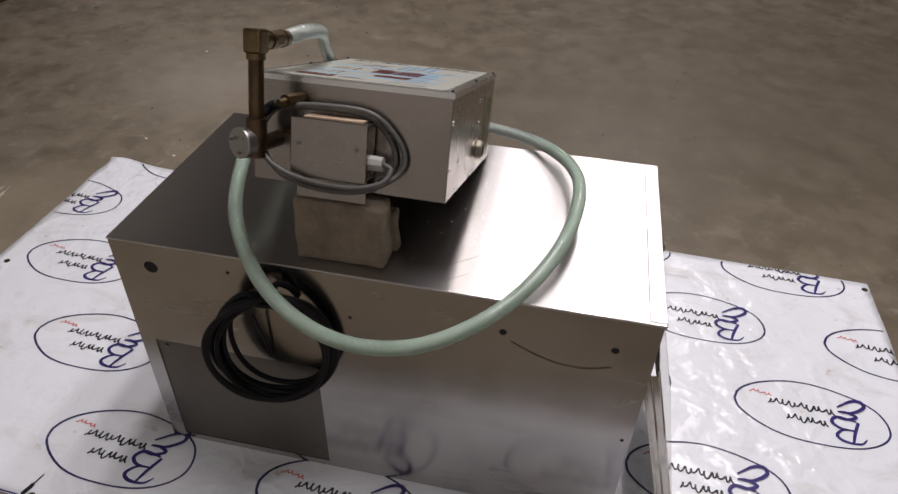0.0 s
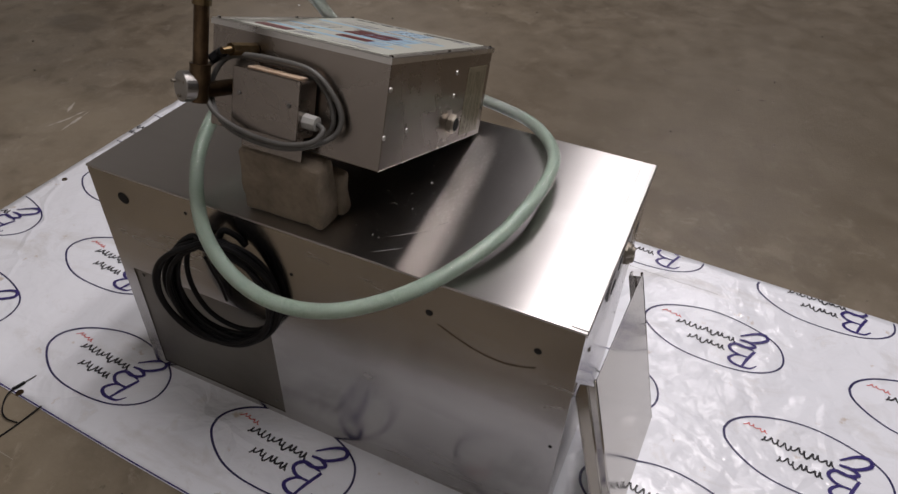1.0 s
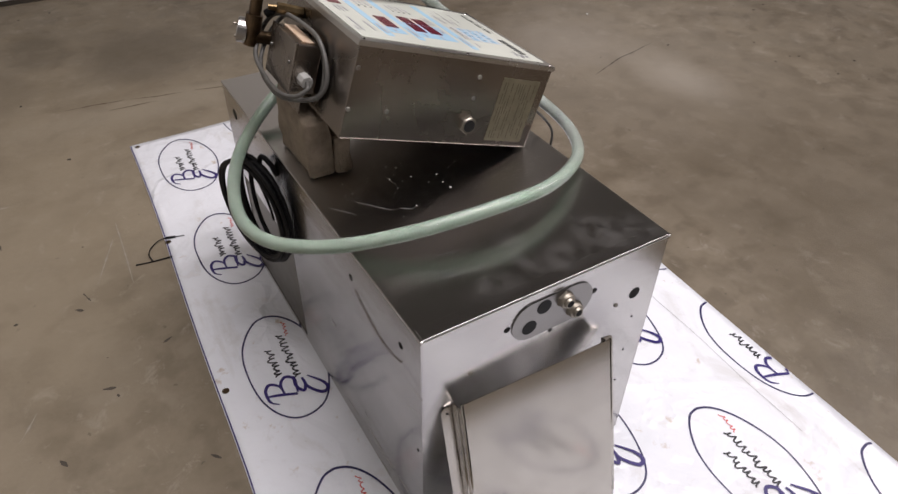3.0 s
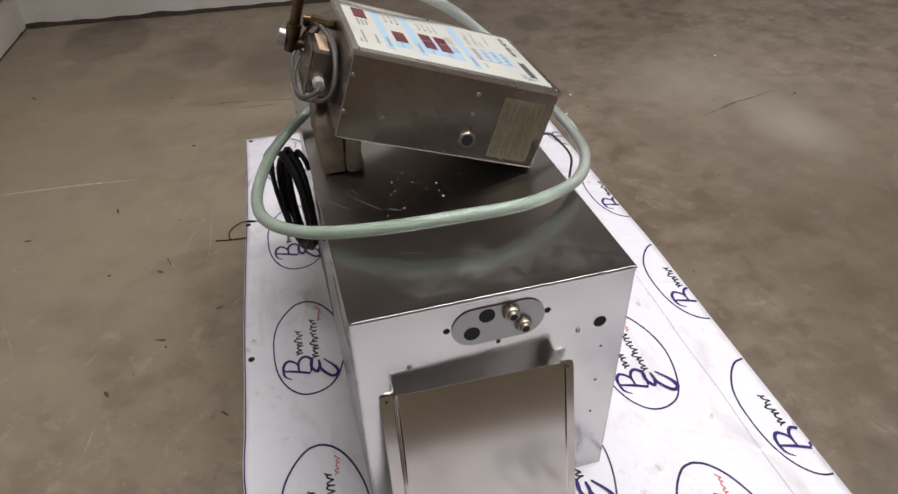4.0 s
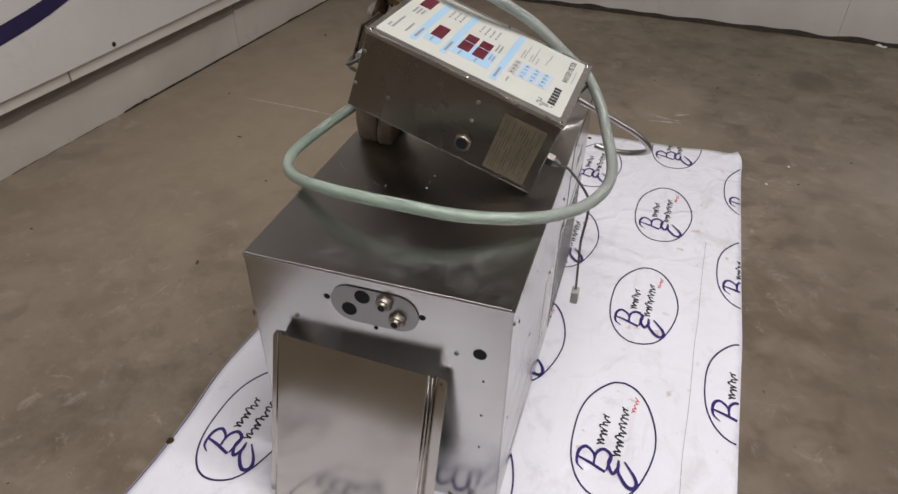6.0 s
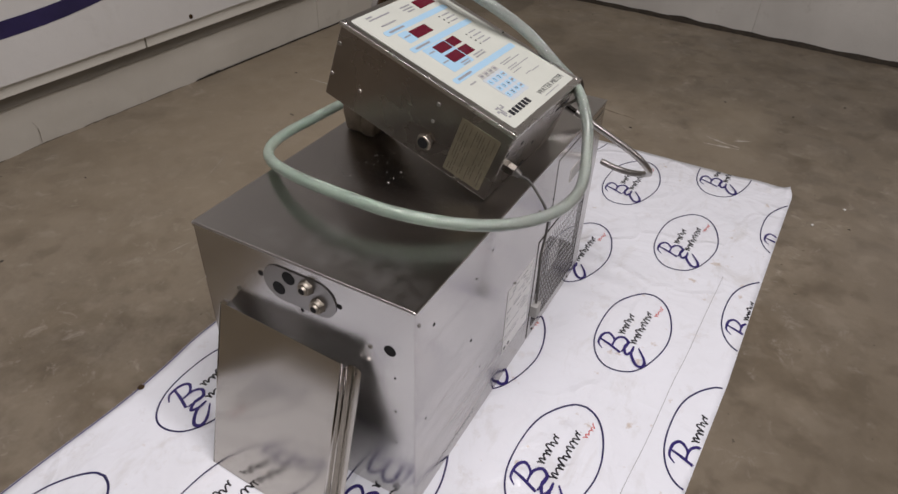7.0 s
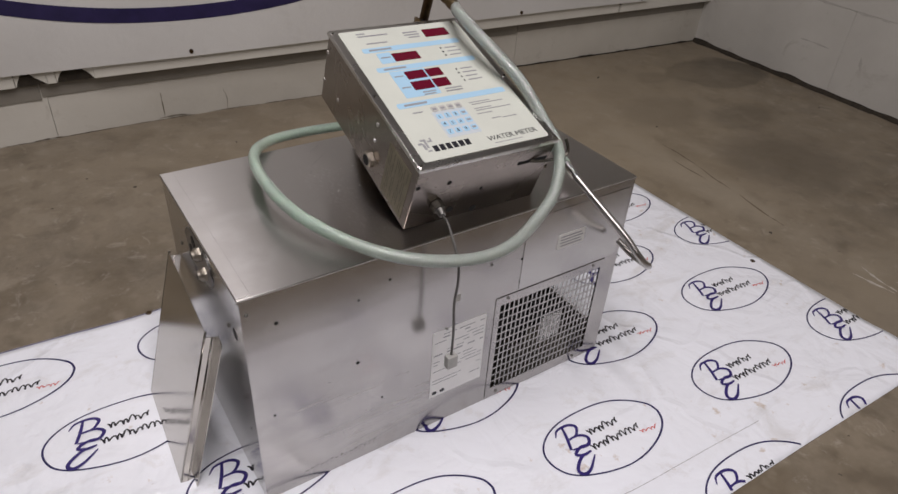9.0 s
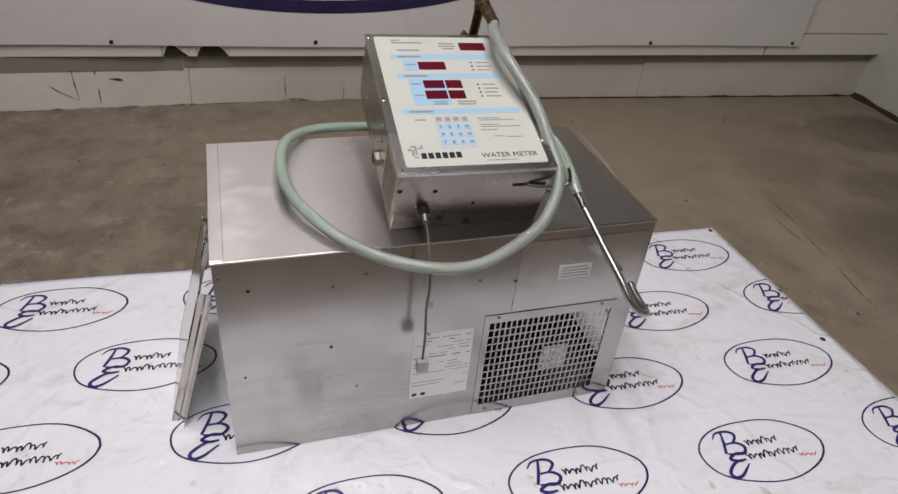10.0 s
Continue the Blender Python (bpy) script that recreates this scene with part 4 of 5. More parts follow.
for lx in (-0.273, -0.298):
    part("label_mark", flat_shape(ring_of(lx, 0.128, 0.008, 0.006, 20), -0.0013, -0.0010), BLACK_INK, lab).matrix_local = Matrix(((1, 0, 0, 0), (0, 0, -1, Y1), (0, 1, 0, 0), (0, 0, 0, 1)))
for hx, hz, hr in ((0.143, 0.560, 0.0045), (-0.044, 0.354, 0.0045), (-0.531, 0.421, 0.005), (-0.526, 0.497, 0.004), (-0.05, 0.545, 0.003), (-0.11, 0.20, 0.003), (0.17, 0.29, 0.003), (-0.13, 0.575, 0.003)):
    dark_hole(chiller, (hx, Y1, hz), (0, 1, 0), hr)
screw(chiller, (0.203, Y1, 0.606), (0, 1, 0), 0.005)
screw(chiller, (-0.426, Y1, 0.513), (0, 1, 0), 0.005)
screw(chiller, (-0.30, Y1 + 0.001, 0.352), (0, 1, 0), 0.004)

for i in range(15):
    ex = 0.11 - 0.0138 * i
    part("embossed_mark", box(ex - 0.0085, ex - 0.002, Y1, Y1 + 0.0008, 0.036, 0.046 + 0.003 * (i % 3), 0.0003, 1), STEEL_X, chiller)

# east end: oval plate with two fittings and two dark plugs
oval_pts = []
for i in range(40):
    a = 2 * math.pi * i / 40
    cx = 1.134 if math.cos(a) < 0 else 1.234
    oval_pts.append((cx + 0.047 * math.cos(a), 0.575 + 0.047 * math.sin(a)))
bm = bmesh.new()
ring_lo = [bm.verts.new((X1 + 0.0002, y, z)) for y, z in oval_pts]
ring_hi = [bm.verts.new((X1 + 0.0030, y, z)) for y, z in oval_pts]
bm.faces.new(ring_hi)
for i in range(40):
    bm.faces.new((ring_lo[i], ring_lo[(i + 1) % 40], ring_hi[(i + 1) % 40], ring_hi[i]))
oval = part("fitting_plate", bm, PLATE_GREY, chiller, "oval grey connection plate")
for py, pz in ((1.128, 0.560), (1.159, 0.600)):
    part("dark_plug", rod((X1 + 0.001, py, pz), (X1 + 0.0042, py, pz), 0.0175, 0.0165, 24), BLACK, oval, "flat black plug")
for py, pz in ((1.208, 0.598), (1.235, 0.560)):
    bm = rod((X1 + 0.002, py, pz), (X1 + 0.009, py, pz), 0.0195, 0.0185, 6)
    chamfer(bm, 0.001, 1)
    nut = part("hex_fitting", bm, NICKEL, oval, "nickel hose fitting")
    bm = rod((X1 + 0.009, py, pz), (X1 + 0.0125, py, pz), 0.0170, 0.0160, 24)
    rod((X1 + 0.0130, py, pz), (X1 + 0.0160, py, pz), 0.0165, 0.0150, 24, bm)
    rod((X1 + 0.0125, py, pz), (X1 + 0.0130, py, pz), 0.0140, 0.0140, 24, bm)
    rod((X1 + 0.0160, py, pz), (X1 + 0.0215, py, pz), 0.0115, 0.0100, 24, bm)
    part("spigot", bm, NICKEL, nut)
    part("bore", rod((X1 + 0.018, py, pz), (X1 + 0.0220, py, pz), 0.0078, 0.0078, 16), HOLE, nut)
for py, pz, pr in ((1.077, 0.578, 0.007), (1.288, 0.578, 0.007), (1.185, 0.520, 0.005)):
    dark_hole(chiller, (X1, py, pz), (1, 0, 0), pr)
for py, pz in ((0.999, 0.502), (1.362, 0.501)):
    screw(chiller, (X1, py, pz), (1, 0, 0), 0.006, STEEL_DARK)
dark_hole(chiller, (X1, 1.411, 0.513), (1, 0, 0), 0.0145)
for pz in (0.437, 0.329, 0.22):
    dark_hole(chiller, (X1, 1.422, pz), (1, 0, 0), 0.0028)

# ---- loose tray that leans on the chiller ----
lean = 15.3
tray = thing("steel_tray", pose(0.378, 1.135, 0.0045, 0, -lean, -2.2), "folded brushed steel cover leaning against the chiller", "metal cover")
H = 0.476


def folded(y0, d0, y1, d1, z0, z1, th=0.0012):
    bm = bmesh.new()
    if abs(d0 - d1) < 1e-6:
        return box(d0 - th, d0, min(y0, y1), max(y0, y1), z0, z1, 0.0003, 1, bm)
    return box(min(d0, d1), max(d0, d1), y0 - th / 2, y0 + th / 2, z0, z1, 0.0003, 1, bm)


part("face", folded(-0.177, 0, 0.177, 0, 0.0, H), STEEL_TRAY, tray)
for s in (-1, 1):
    part("rolled_edge", rod((-0.0022, s * 0.1765, 0.0), (-0.0022, s * 0.1765, H - 0.001), 0.0030, 0.0030, 12), STEEL_TRAY, tray, smooth=True)
    part("side_fold", folded(s * 0.1795, -0.033, s * 0.1795, -0.003, 0.0, H - 0.014), STEEL_TRAY, tray)
    part("side_ridge", rod((-0.018, s * 0.1800, 0.0), (-0.018, s * 0.1800, H - 0.016), 0.0022, 0.0022, 10), STEEL_TRAY, tray, smooth=True)
    z_top = H - 0.018
    out = [(s * 0.179, 0.0), (s * 0.209, 0.0), (s * 0.209, z_top - 0.010), (s * 0.206, z_top - 0.003), (s * 0.198, z_top), (s * 0.179, z_top)]
    lip = flat_shape(out, -0.0010, 0.0010)
    lip_ob = part("lip", lip, STEEL_TRAY, tray)
    lip_ob.matrix_local = Matrix(((0, 0, 1, -0.033), (1, 0, 0, 0), (0, 1, 0, 0), (0, 0, 0, 1)))
    dark_hole(lip_ob, (s * 0.196, z_top - 0.015, 0.0005), (0, 0, 1), 0.003)
part("bottom_fold", box(-0.030, -0.001, -0.175, 0.175, 0.0, 0.002), STEEL_TRAY, tray)

# ---- the support blocks under the meter ----
def worn_block(name, x0, x1, y0, y1, z0, z1, seed, label):
    bm = box(x0, x1, y0, y1, z0, z1, 0.010, 3)
    bmesh.ops.subdivide_edges(bm, edges=bm.edges, cuts=5, use_grid_fill=True)
    for v in bm.verts:
        k = 1.0 if v.co.z > z0 + 0.004 else 0.35
        d = Vector((noise.noise(v.co * 22 + Vector((seed, 0, 0))), noise.noise(v.co * 22 + Vector((0, seed, 0))), 0))
        groove = Vector((noise.noise(Vector((v.co.x * 60, v.co.y * 60, v.co.z * 5 + seed))), noise.noise(Vector((v.co.y * 55, v.co.x * 55, v.co.z * 4 - seed))), 0))
        v.co += d * 0.007 * k + groove * 0.004 * k
        if v.co.z < z0:
            v.co.z = z0
    ob = part(name, bm, FOAM, None, smooth=True)
    return tagged(ob, label, "block", "support blocks")


worn_block("support_block", -0.500, -0.318, 0.920, 0.976, ZT + 0.001, 0.792, 1.3, "worn beige chipped block propping up the meter on the lid")
worn_block("support_block", -0.440, -0.312, 0.978, 1.018, ZT + 0.001, 0.742, 5.1, "smaller worn beige block behind the first on the lid")

SCUFF = mottled("pale_scuff", (0.40, 0.395, 0.39), (0.52, 0.515, 0.51), 0.46, 90, metal=1.0)
for ax, ay, bx, by, wd in ((-0.209, 0.914, -0.161, 0.952, 0.0006), (-0.202, 0.970, -0.137, 1.023, 0.0005), (-0.135, 1.041, -0.118, 1.064, 0.0009), (0.038, 1.031, 0.044, 1.071, 0.0006)):
    sx, sy, sa, ln = (ax + bx) / 2, (ay + by) / 2, math.atan2(by - ay, bx - ax), math.hypot(bx - ax, by - ay)
    rim = [(sx + math.cos(sa) * ln * c - math.sin(sa) * wd * d, sy + math.sin(sa) * ln * c + math.cos(sa) * wd * d) for c, d in ((-0.5, 0), (-0.2, 1), (0.25, 0.7), (0.5, 0), (0.2, -0.9), (-0.3, -0.6))]
    part("scratch", flat_shape(rim, ZT + 0.0002, ZT + 0.0006), SCUFF, lid_ob, "pale scratch on the lid")

crumbs = bmesh.new()
rnd = random.Random(21)
for n in range(46):
    cx, cy = rnd.gauss(-0.235, 0.035), rnd.gauss(1.08, 0.07)
    if rnd.random() < 0.3:
        cx, cy = rnd.uniform(-0.3, -0.05), rnd.uniform(0.95, 1.35)
    if not (X0 < cx < X1 and Y0 < cy < Y1):
        continue
    s = rnd.uniform(0.0005, 0.0012) if n % 6 else rnd.uniform(0.0014, 0.0022)
    bmesh.ops.create_icosphere(crumbs, subdivisions=1, radius=s, matrix=Matrix.Translation((cx, cy, ZT + s * 0.4)) @ Matrix.Rotation(rnd.uniform(0, 6), 4, "Z") @ Matrix.Diagonal((1.6, 1, 0.6, 1)))
tagged(part("crumbs", crumbs, PAPER), "tiny pale crumbs scattered on the steel lid", "debris", kind="stuff")

# ---- the meter: a tilted box in its own frame (x east, y down the panel, z out of it) ----
TILT_DEG = 18.6
meter = thing("water_meter", pose(-0.394, 1.2466, 0.9165, -TILT_DEG, -0.83, -1.1), "tilted stainless steel meter box with cream key panel, propped up", "meter")
HW, HL, DEP = 0.188, 0.243, 0.200
part("case", box(-HW, HW, -HL, HL, -DEP, -0.004, 0.0022), STEEL_BOX, meter)
bez = bmesh.new()
box(-HW - 0.002, HW + 0.002, -HL - 0.003, HL + 0.003, -0.004, 0.0, 0.0012, 2, bez)
for s in (-1, 1):
    box(s * (HW + 0.0016) - 0.001, s * (HW + 0.0016) + 0.001, -HL - 0.003, HL + 0.003, -0.0110, -0.003, bm=bez)
    box(-HW - 0.002, HW + 0.002, s * (HL + 0.0026) - 0.001, s * (HL + 0.0026) + 0.001, -0.0110, -0.003, bm=bez)
bezel = part("bezel", bez, BEZEL, meter, "bright folded steel cover rim")
for s in (-1, 1):
    for y in (-HL + 0.008, 0.005, HL - 0.008):
        part("screw", rod((s * (HW - 0.006), y, -0.0005), (s * (HW - 0.006), y, 0.003), 0.0045, 0.003, 12), CHROME, bezel)


def rounded(x0, x1, y0, y1, r, n=6):
    pts = []
    for cx, cy, a in ((x1 - r, y1 - r, 0), (x0 + r, y1 - r, 90), (x0 + r, y0 + r, 180), (x1 - r, y0 + r, 270)):
        pts += [(cx + r * math.cos(radians(a + 90 * i / n)), cy + r * math.sin(radians(a + 90 * i / n))) for i in range(n + 1)]
    return pts


overlay = part("key_panel", flat_shape(rounded(-0.171, 0.171, -0.232, 0.229, 0.007), 0.0002, 0.0012), CREAM, meter, "cream membrane panel with pale blue bands and red displays")


def print_rect(name, r0, r1, u0, u1, lift, material, parent=None, label="", th=0.0004, round_=0.0):
    """A flat print on the panel; r runs to the reader's right, u up."""
    x0, x1, y0, y1 = -r1, -r0, -u1, -u0
    bm = flat_shape(rounded(x0, x1, y0, y1, round_), lift, lift + th) if round_ else box(x0, x1, y0, y1, lift, lift + th)
    return part(name, bm, material, parent or overlay, label)


Z1 = 0.0012
for u, r0, r1 in ((0.152, -0.140, 0.135), (0.077, -0.137, 0.140), (-0.052, -0.148, 0.152)):
    b_ = print_rect("blue_band", r0, r1, u - 0.009, u + 0.009, Z1, SKY_BLUE, None, "pale blue printed band", 0.0003, 0.006)
    print_rect("print_bar", r0 + 0.018, r0 + 0.078, u - 0.003, u + 0.003, Z1 + 0.0003, GREY_INK, b_)
print_rect("blue_patch", -0.112, -0.074, 0.098, 0.138, Z1, SKY_BLUE, None, "", 0.0003, 0.004)
print_rect("blue_patch", -0.112, -0.016, -0.030, 0.066, Z1, SKY_BLUE, None, "", 0.0003, 0.004)
for r0, r1, u0, u1 in ((0.052, 0.123, 0.178, 0.209), (-0.074, -0.003, 0.101, 0.131), (-0.075, -0.022, 0.031, 0.060), (-0.018, 0.024, 0.031, 0.060), (-0.077, -0.022, -0.008, 0.022), (-0.018, 0.024, -0.008, 0.022)):
    print_rect("display", r0, r1, u0, u1, Z1 + 0.0003, DISPLAY, None, "dark red display window", 0.0006, 0.002)
for u0, n, r in ((0.129, 3, 0.068), (0.044, 4, 0.066)):
    for i in range(n):
        u = u0 - 0.0145 * i
        part("indicator", rod((-r, -u, Z1), (-r, -u, Z1 + 0.0008), 0.0026, 0.0026, 12), BLACK_INK, overlay)
        print_rect("print_bar", r + 0.012, r + 0.046 + 0.006 * (i % 2), u - 0.002, u + 0.002, Z1, GREY_INK)
for r0, r1, u in ((-0.128, -0.046, 0.208), (-0.128, -0.105, 0.218), (-0.118, -0.060, 0.178), (-0.004, 0.038, 0.205), (-0.004, 0.040, 0.195), (0.004, 0.036, 0.185)):
    print_rect("print_bar", r0, r1, u - 0.0024, u + 0.0024, Z1, GREY_INK)
for r0, r1, u in ((-0.106, -0.080, 0.120), (-0.106, -0.082, 0.047), (-0.106, -0.082, 0.006), (-0.062, -0.026, -0.018), (-0.062, -0.030, -0.026), (-0.002, 0.046, -0.018), (-0.002, 0.044, -0.027)):
    print_rect("print_bar", r0, r1, u - 0.002, u + 0.002, Z1 + 0.0003, GREY_INK)
print_rect("key_field", -0.078, 0.012, -0.174, -0.088, Z1, PALE_KEY, None, "", 0.0003, 0.003)
number_keys = []
for i in range(4):
    for j in range(4):
        r, u = -0.064 + 0.0215 * i, -0.079 - 0.0255 * j
        key = print_rect("key", r - 0.0082, r + 0.0082, u - 0.0085, u + 0.0085, Z1 + 0.0003, GREY_PLASTIC if j == 0 else SKY_BLUE, None, "", 0.0005, 0.003)
        if j and i < 3:
            number_keys.append((str(3 * (j - 1) + i + 1), r, u, key))
        else:
            print_rect("print_bar", r - 0.005, r + 0.005, u - 0.003, u + 0.003, Z1 + 0.0008, GREY_INK, key)
print_rect("print_bar", -0.122, -0.096, -0.082, -0.078, Z1, GREY_INK)
for u, r0, r1 in ((-0.078, 0.032, 0.090), (-0.085, 0.036, 0.125), (-0.100, 0.034, 0.082), (-0.107, 0.036, 0.135), (-0.118, 0.032, 0.075), (-0.140, 0.060, 0.086), (-0.143, 0.090, 0.130)):
    print_rect("print_bar", r0, r1, u - 0.0013, u + 0.0013, Z1, GREY_INK)
# maker's mark: plain shapes
for i in range(6):
    r = -0.130 + 0.0165 * i
    print_rect("mark_block", r, r + 0.0125, -0.205, -0.187, Z1, BLACK_INK, None, "plain black block of the maker's mark" if i == 0 else "")
for i, (r, u, w, h) in enumerate(((-0.158, -0.176, 0.010, 0.006), (-0.150, -0.166, 0.014, 0.005), (-0.150, -0.186, 0.006, 0.018), (-0.142, -0.180, 0.005, 0.022), (-0.134, -0.172, 0.008, 0.005), (-0.126, -0.168, 0.004, 0.012), (-0.146, -0.200, 0.010, 0.004))):
    print_rect("mark_stroke", r, r + w, u - h / 2, u + h / 2, Z1, GREY_INK)


def lettering(text, size, parent, m, material, name="lettering"):
    cu = bpy.data.curves.new(name, "FONT")
    cu.body, cu.size, cu.extrude = text, size, 0.0002
    ob = bpy.data.objects.new(name, cu)
    scene.collection.objects.link(ob)
    bpy.context.view_layer.update()
    me = bpy.data.meshes.new_from_object(ob)
    bpy.data.objects.remove(ob)
    me.materials.append(material)
    made = part(name, me, None, parent, "thin grey printed lettering")
    made.matrix_local = m
    return made


for digit, r, u, key in number_keys:
    lettering(digit, 0.0135, key, pose(-r + 0.0042, -u + 0.0045, Z1 + 0.0009, 0, 0, 180), BLACK_INK, "digit")
lettering("WATER METER", 0.0208, overlay, pose(-0.012, 0.2075, Z1 + 0.0003, 0, 0, 180), BLACK_INK)
print_rect("print_bar", 0.022, 0.100, -0.2175, -0.2155, Z1, GREY_INK)

# east side of the case
for y, z, r in ((-0.235, -0.054, 0.0055), (-0.237, -0.138, 0.0055), (-0.151, -0.137, 0.0055), (0.050, -0.044, 0.0060), (0.051, -0.092, 0.0055)):
    screw(meter, (HW, y, z), (1, 0, 0), r, WAND, proud=0.0022)
bm = chamfer(rod((HW, 0.052, -0.150), (HW + 0.0125, 0.052, -0.150), 0.0215, 0.0215, 6), 0.0012, 1)
hexnut = part("hex_nut", bm, NICKEL, meter, "nickel cable entry nut")
part("rim", rod((HW + 0.0125, 0.052, -0.150), (HW + 0.0150, 0.052, -0.150), 0.0185, 0.0172, 24), NICKEL, hexnut)
part("bore", rod((HW + 0.0120, 0.052, -0.150), (HW + 0.0155, 0.052, -0.150), 0.0138, 0.0138, 20), HOLE, hexnut)
plate2 = part("rating_label", box(HW, HW + 0.0008, 0.115, 0.220, -0.187, -0.038), YELLOW_LABEL, meter, "yellowed rating label with faint bars")
rnd = random.Random(3)
for i in range(13):
    y = 0.124 + 0.007 * i
    z = -0.048
    while z > -0.176:
        w = min(rnd.uniform(0.01, 0.05), z + 0.180)
        if rnd.random() < 0.75 and w > 0.004:
            part("label_bar", box(HW + 0.0008, HW + 0.0011, y, y + 0.0015, z - w, z), DARK_INK, plate2)
        z -= w + 0.006
# front face: gland with probe, slot, hook, holes
YF = HL
gland = part("gland", chamfer(rod((0.117, YF, -0.132), (0.117, YF + 0.020, -0.132), 0.017, 0.016, 6), 0.001, 1), STEEL_DARK, meter, "dark cable gland")
part("gland_cap", rod((0.117, YF + 0.020, -0.132), (0.117, YF + 0.036, -0.134), 0.012, 0.008, 16), DULL_SCREW, gland)
for x, z, r in ((0.097, -0.068, 0.006), (-0.005, -0.117, 0.0045), (0.180, -0.062, 0.006)):
    dark_hole(meter, (x, YF, z), (0, 1, 0), r)
for x, z in ((0.070, -0.167), (-0.002, -0.186)):
    part("punched_ring", rod((x, YF, z), (x, YF + 0.0012, z), 0.009, 0.009, 18), HOLE, meter)
part("slot", box(-0.178, -0.092, YF - 0.004, YF + 0.0006, -0.064, -0.054), HOLE, meter, "dark slot for the hose hook")
part("hose_hook", tube([(-0.128, YF + 0.001, -0.058), (-0.150, YF + 0.008, -0.058), (-0.185, YF + 0.014, -0.056), (-0.216, YF + 0.016, -0.053), (-0.231, YF + 0.012, -0.045), (-0.231, YF + 0.003, -0.030), (-0.226, YF - 0.008, -0.016)], 0.0040, 10, 10), STEEL_DARK, meter, "bent steel hose hook", smooth=True)
part("hanger_screw", rod((-HW - 0.03, YF - 0.02, -0.12), (-HW - 0.008, YF - 0.03, -0.12), 0.006, 0.006, 12), CHROME, meter)

probe_top = meter.matrix_world @ Vector((0.117, YF + 0.036, -0.134))
cable = thing("probe_cable", pose(0, 0, 0), "thin grey sensor cable hanging from the meter, with a square plug", "cable")
pts = [tuple(probe_top), (-0.268, probe_top.y + 0.028, probe_top.z - 0.010), (-0.264, 1.545, 0.63), (-0.266, 1.550, 0.57), (-0.264, 1.545, 0.50), (-0.266, 1.548, 0.42), (-0.263, 1.552, 0.345)]
part("lead", tube(pts, 0.0032, 10, 10), GREY_CABLE, cable, smooth=True)
part("plug", box(-0.278, -0.248, 1.542, 1.562, 0.304, 0.342, 0.003), GREY_PLASTIC, cable, "small square grey plug")
part("tape_flag", box(-0.279, -0.265, 1.546, 1.549, 0.508, 0.530, 0.001), GREY_PLASTIC, cable, "small tape flag")

# rear face: pipe, elbow, vent disc, junction box, cable loop
YR = -HL
PX, PY = -0.139, -0.328
pipe = part("riser_pipe", rod((PX, PY, -0.075), (PX, PY, 0.044), 0.0130, 0.0130, 24), BRASS_DARK, meter, "brown brass riser pipe")
bm = box(PX - 0.0158, PX + 0.0158, PY - 0.017, PY + 0.018, 0.038, 0.078, 0.004, 2)
rod((PX, PY, 0.028), (PX, PY, 0.038), 0.0165, 0.0165, 20, bm)
elbow = part("elbow", bm, BRASS, pipe, "square tarnished brass elbow")
bm = chamfer(rod((PX, PY + 0.017, 0.058), (PX, PY + 0.036, 0.058), 0.0165, 0.0165, 8), 0.0015, 1)
rod((PX, PY + 0.036, 0.058), (PX, PY + 0.044, 0.058), 0.0130, 0.0130, 20, bm)
rod((PX, PY + 0.044, 0.058), (PX, PY + 0.056, 0.058), 0.0160, 0.0160, 20, bm)
part("union_nut", bm, BRASS, elbow)
bm = chamfer(rod((PX, PY + 0.056, 0.058), (PX - 0.001, PY + 0.082, 0.059), 0.0168, 0.0168, 6), 0.0015, 1)
rod((PX - 0.001, PY + 0.082, 0.059), (PX - 0.002, PY + 0.100, 0.0595), 0.0145, 0.0145, 20, bm)
rod((PX - 0.002, PY + 0.100, 0.0595), (PX - 0.003, PY + 0.118, 0.060), 0.0158, 0.0150, 20, bm)
part("hose_coupling", bm, BRASS, elbow)
bm = rod((PX, PY, -0.105), (PX, PY, -0.070), 0.018, 0.018, 24)
rod((PX, PY, -0.138), (PX, PY, -0.105), 0.0155, 0.0155, 24, bm)
tee = part("tee", bm, BRASS_DARK, pipe)
part("tee_arm", rod((PX, PY, -0.118), (PX, YR, -0.118), 0.0145, 0.0145, 20), BRASS_DARK, tee)
bm = rod((PX - 0.012, PY - 0.006, -0.112), (PX - 0.020, PY - 0.026, -0.112), 0.027, 0.027, 32)
chamfer(bm, 0.002, 2)
disc = part("vent_disc", bm, WAND, tee, "round chrome vent disc")
for a in (0.6, 2.7, 4.8):
    part("screw", rod((PX - 0.019 + 0.016 * math.cos(a), PY - 0.024, -0.112 + 0.016 * math.sin(a)), (PX - 0.021 + 0.016 * math.cos(a), PY - 0.031, -0.112 + 0.016 * math.sin(a)), 0.0035, 0.003, 10), NICKEL, disc)
nip = part("brass_nipple", rod((-0.090, YR, -0.040), (-0.100, YR - 0.055, -0.040), 0.012, 0.012, 8), BRASS, meter, "brass nipple with wires")
part("nipple_tip", rod((-0.100, YR - 0.055, -0.040), (-0.104, YR - 0.072, -0.042), 0.007, 0.006, 12), BRASS, nip)
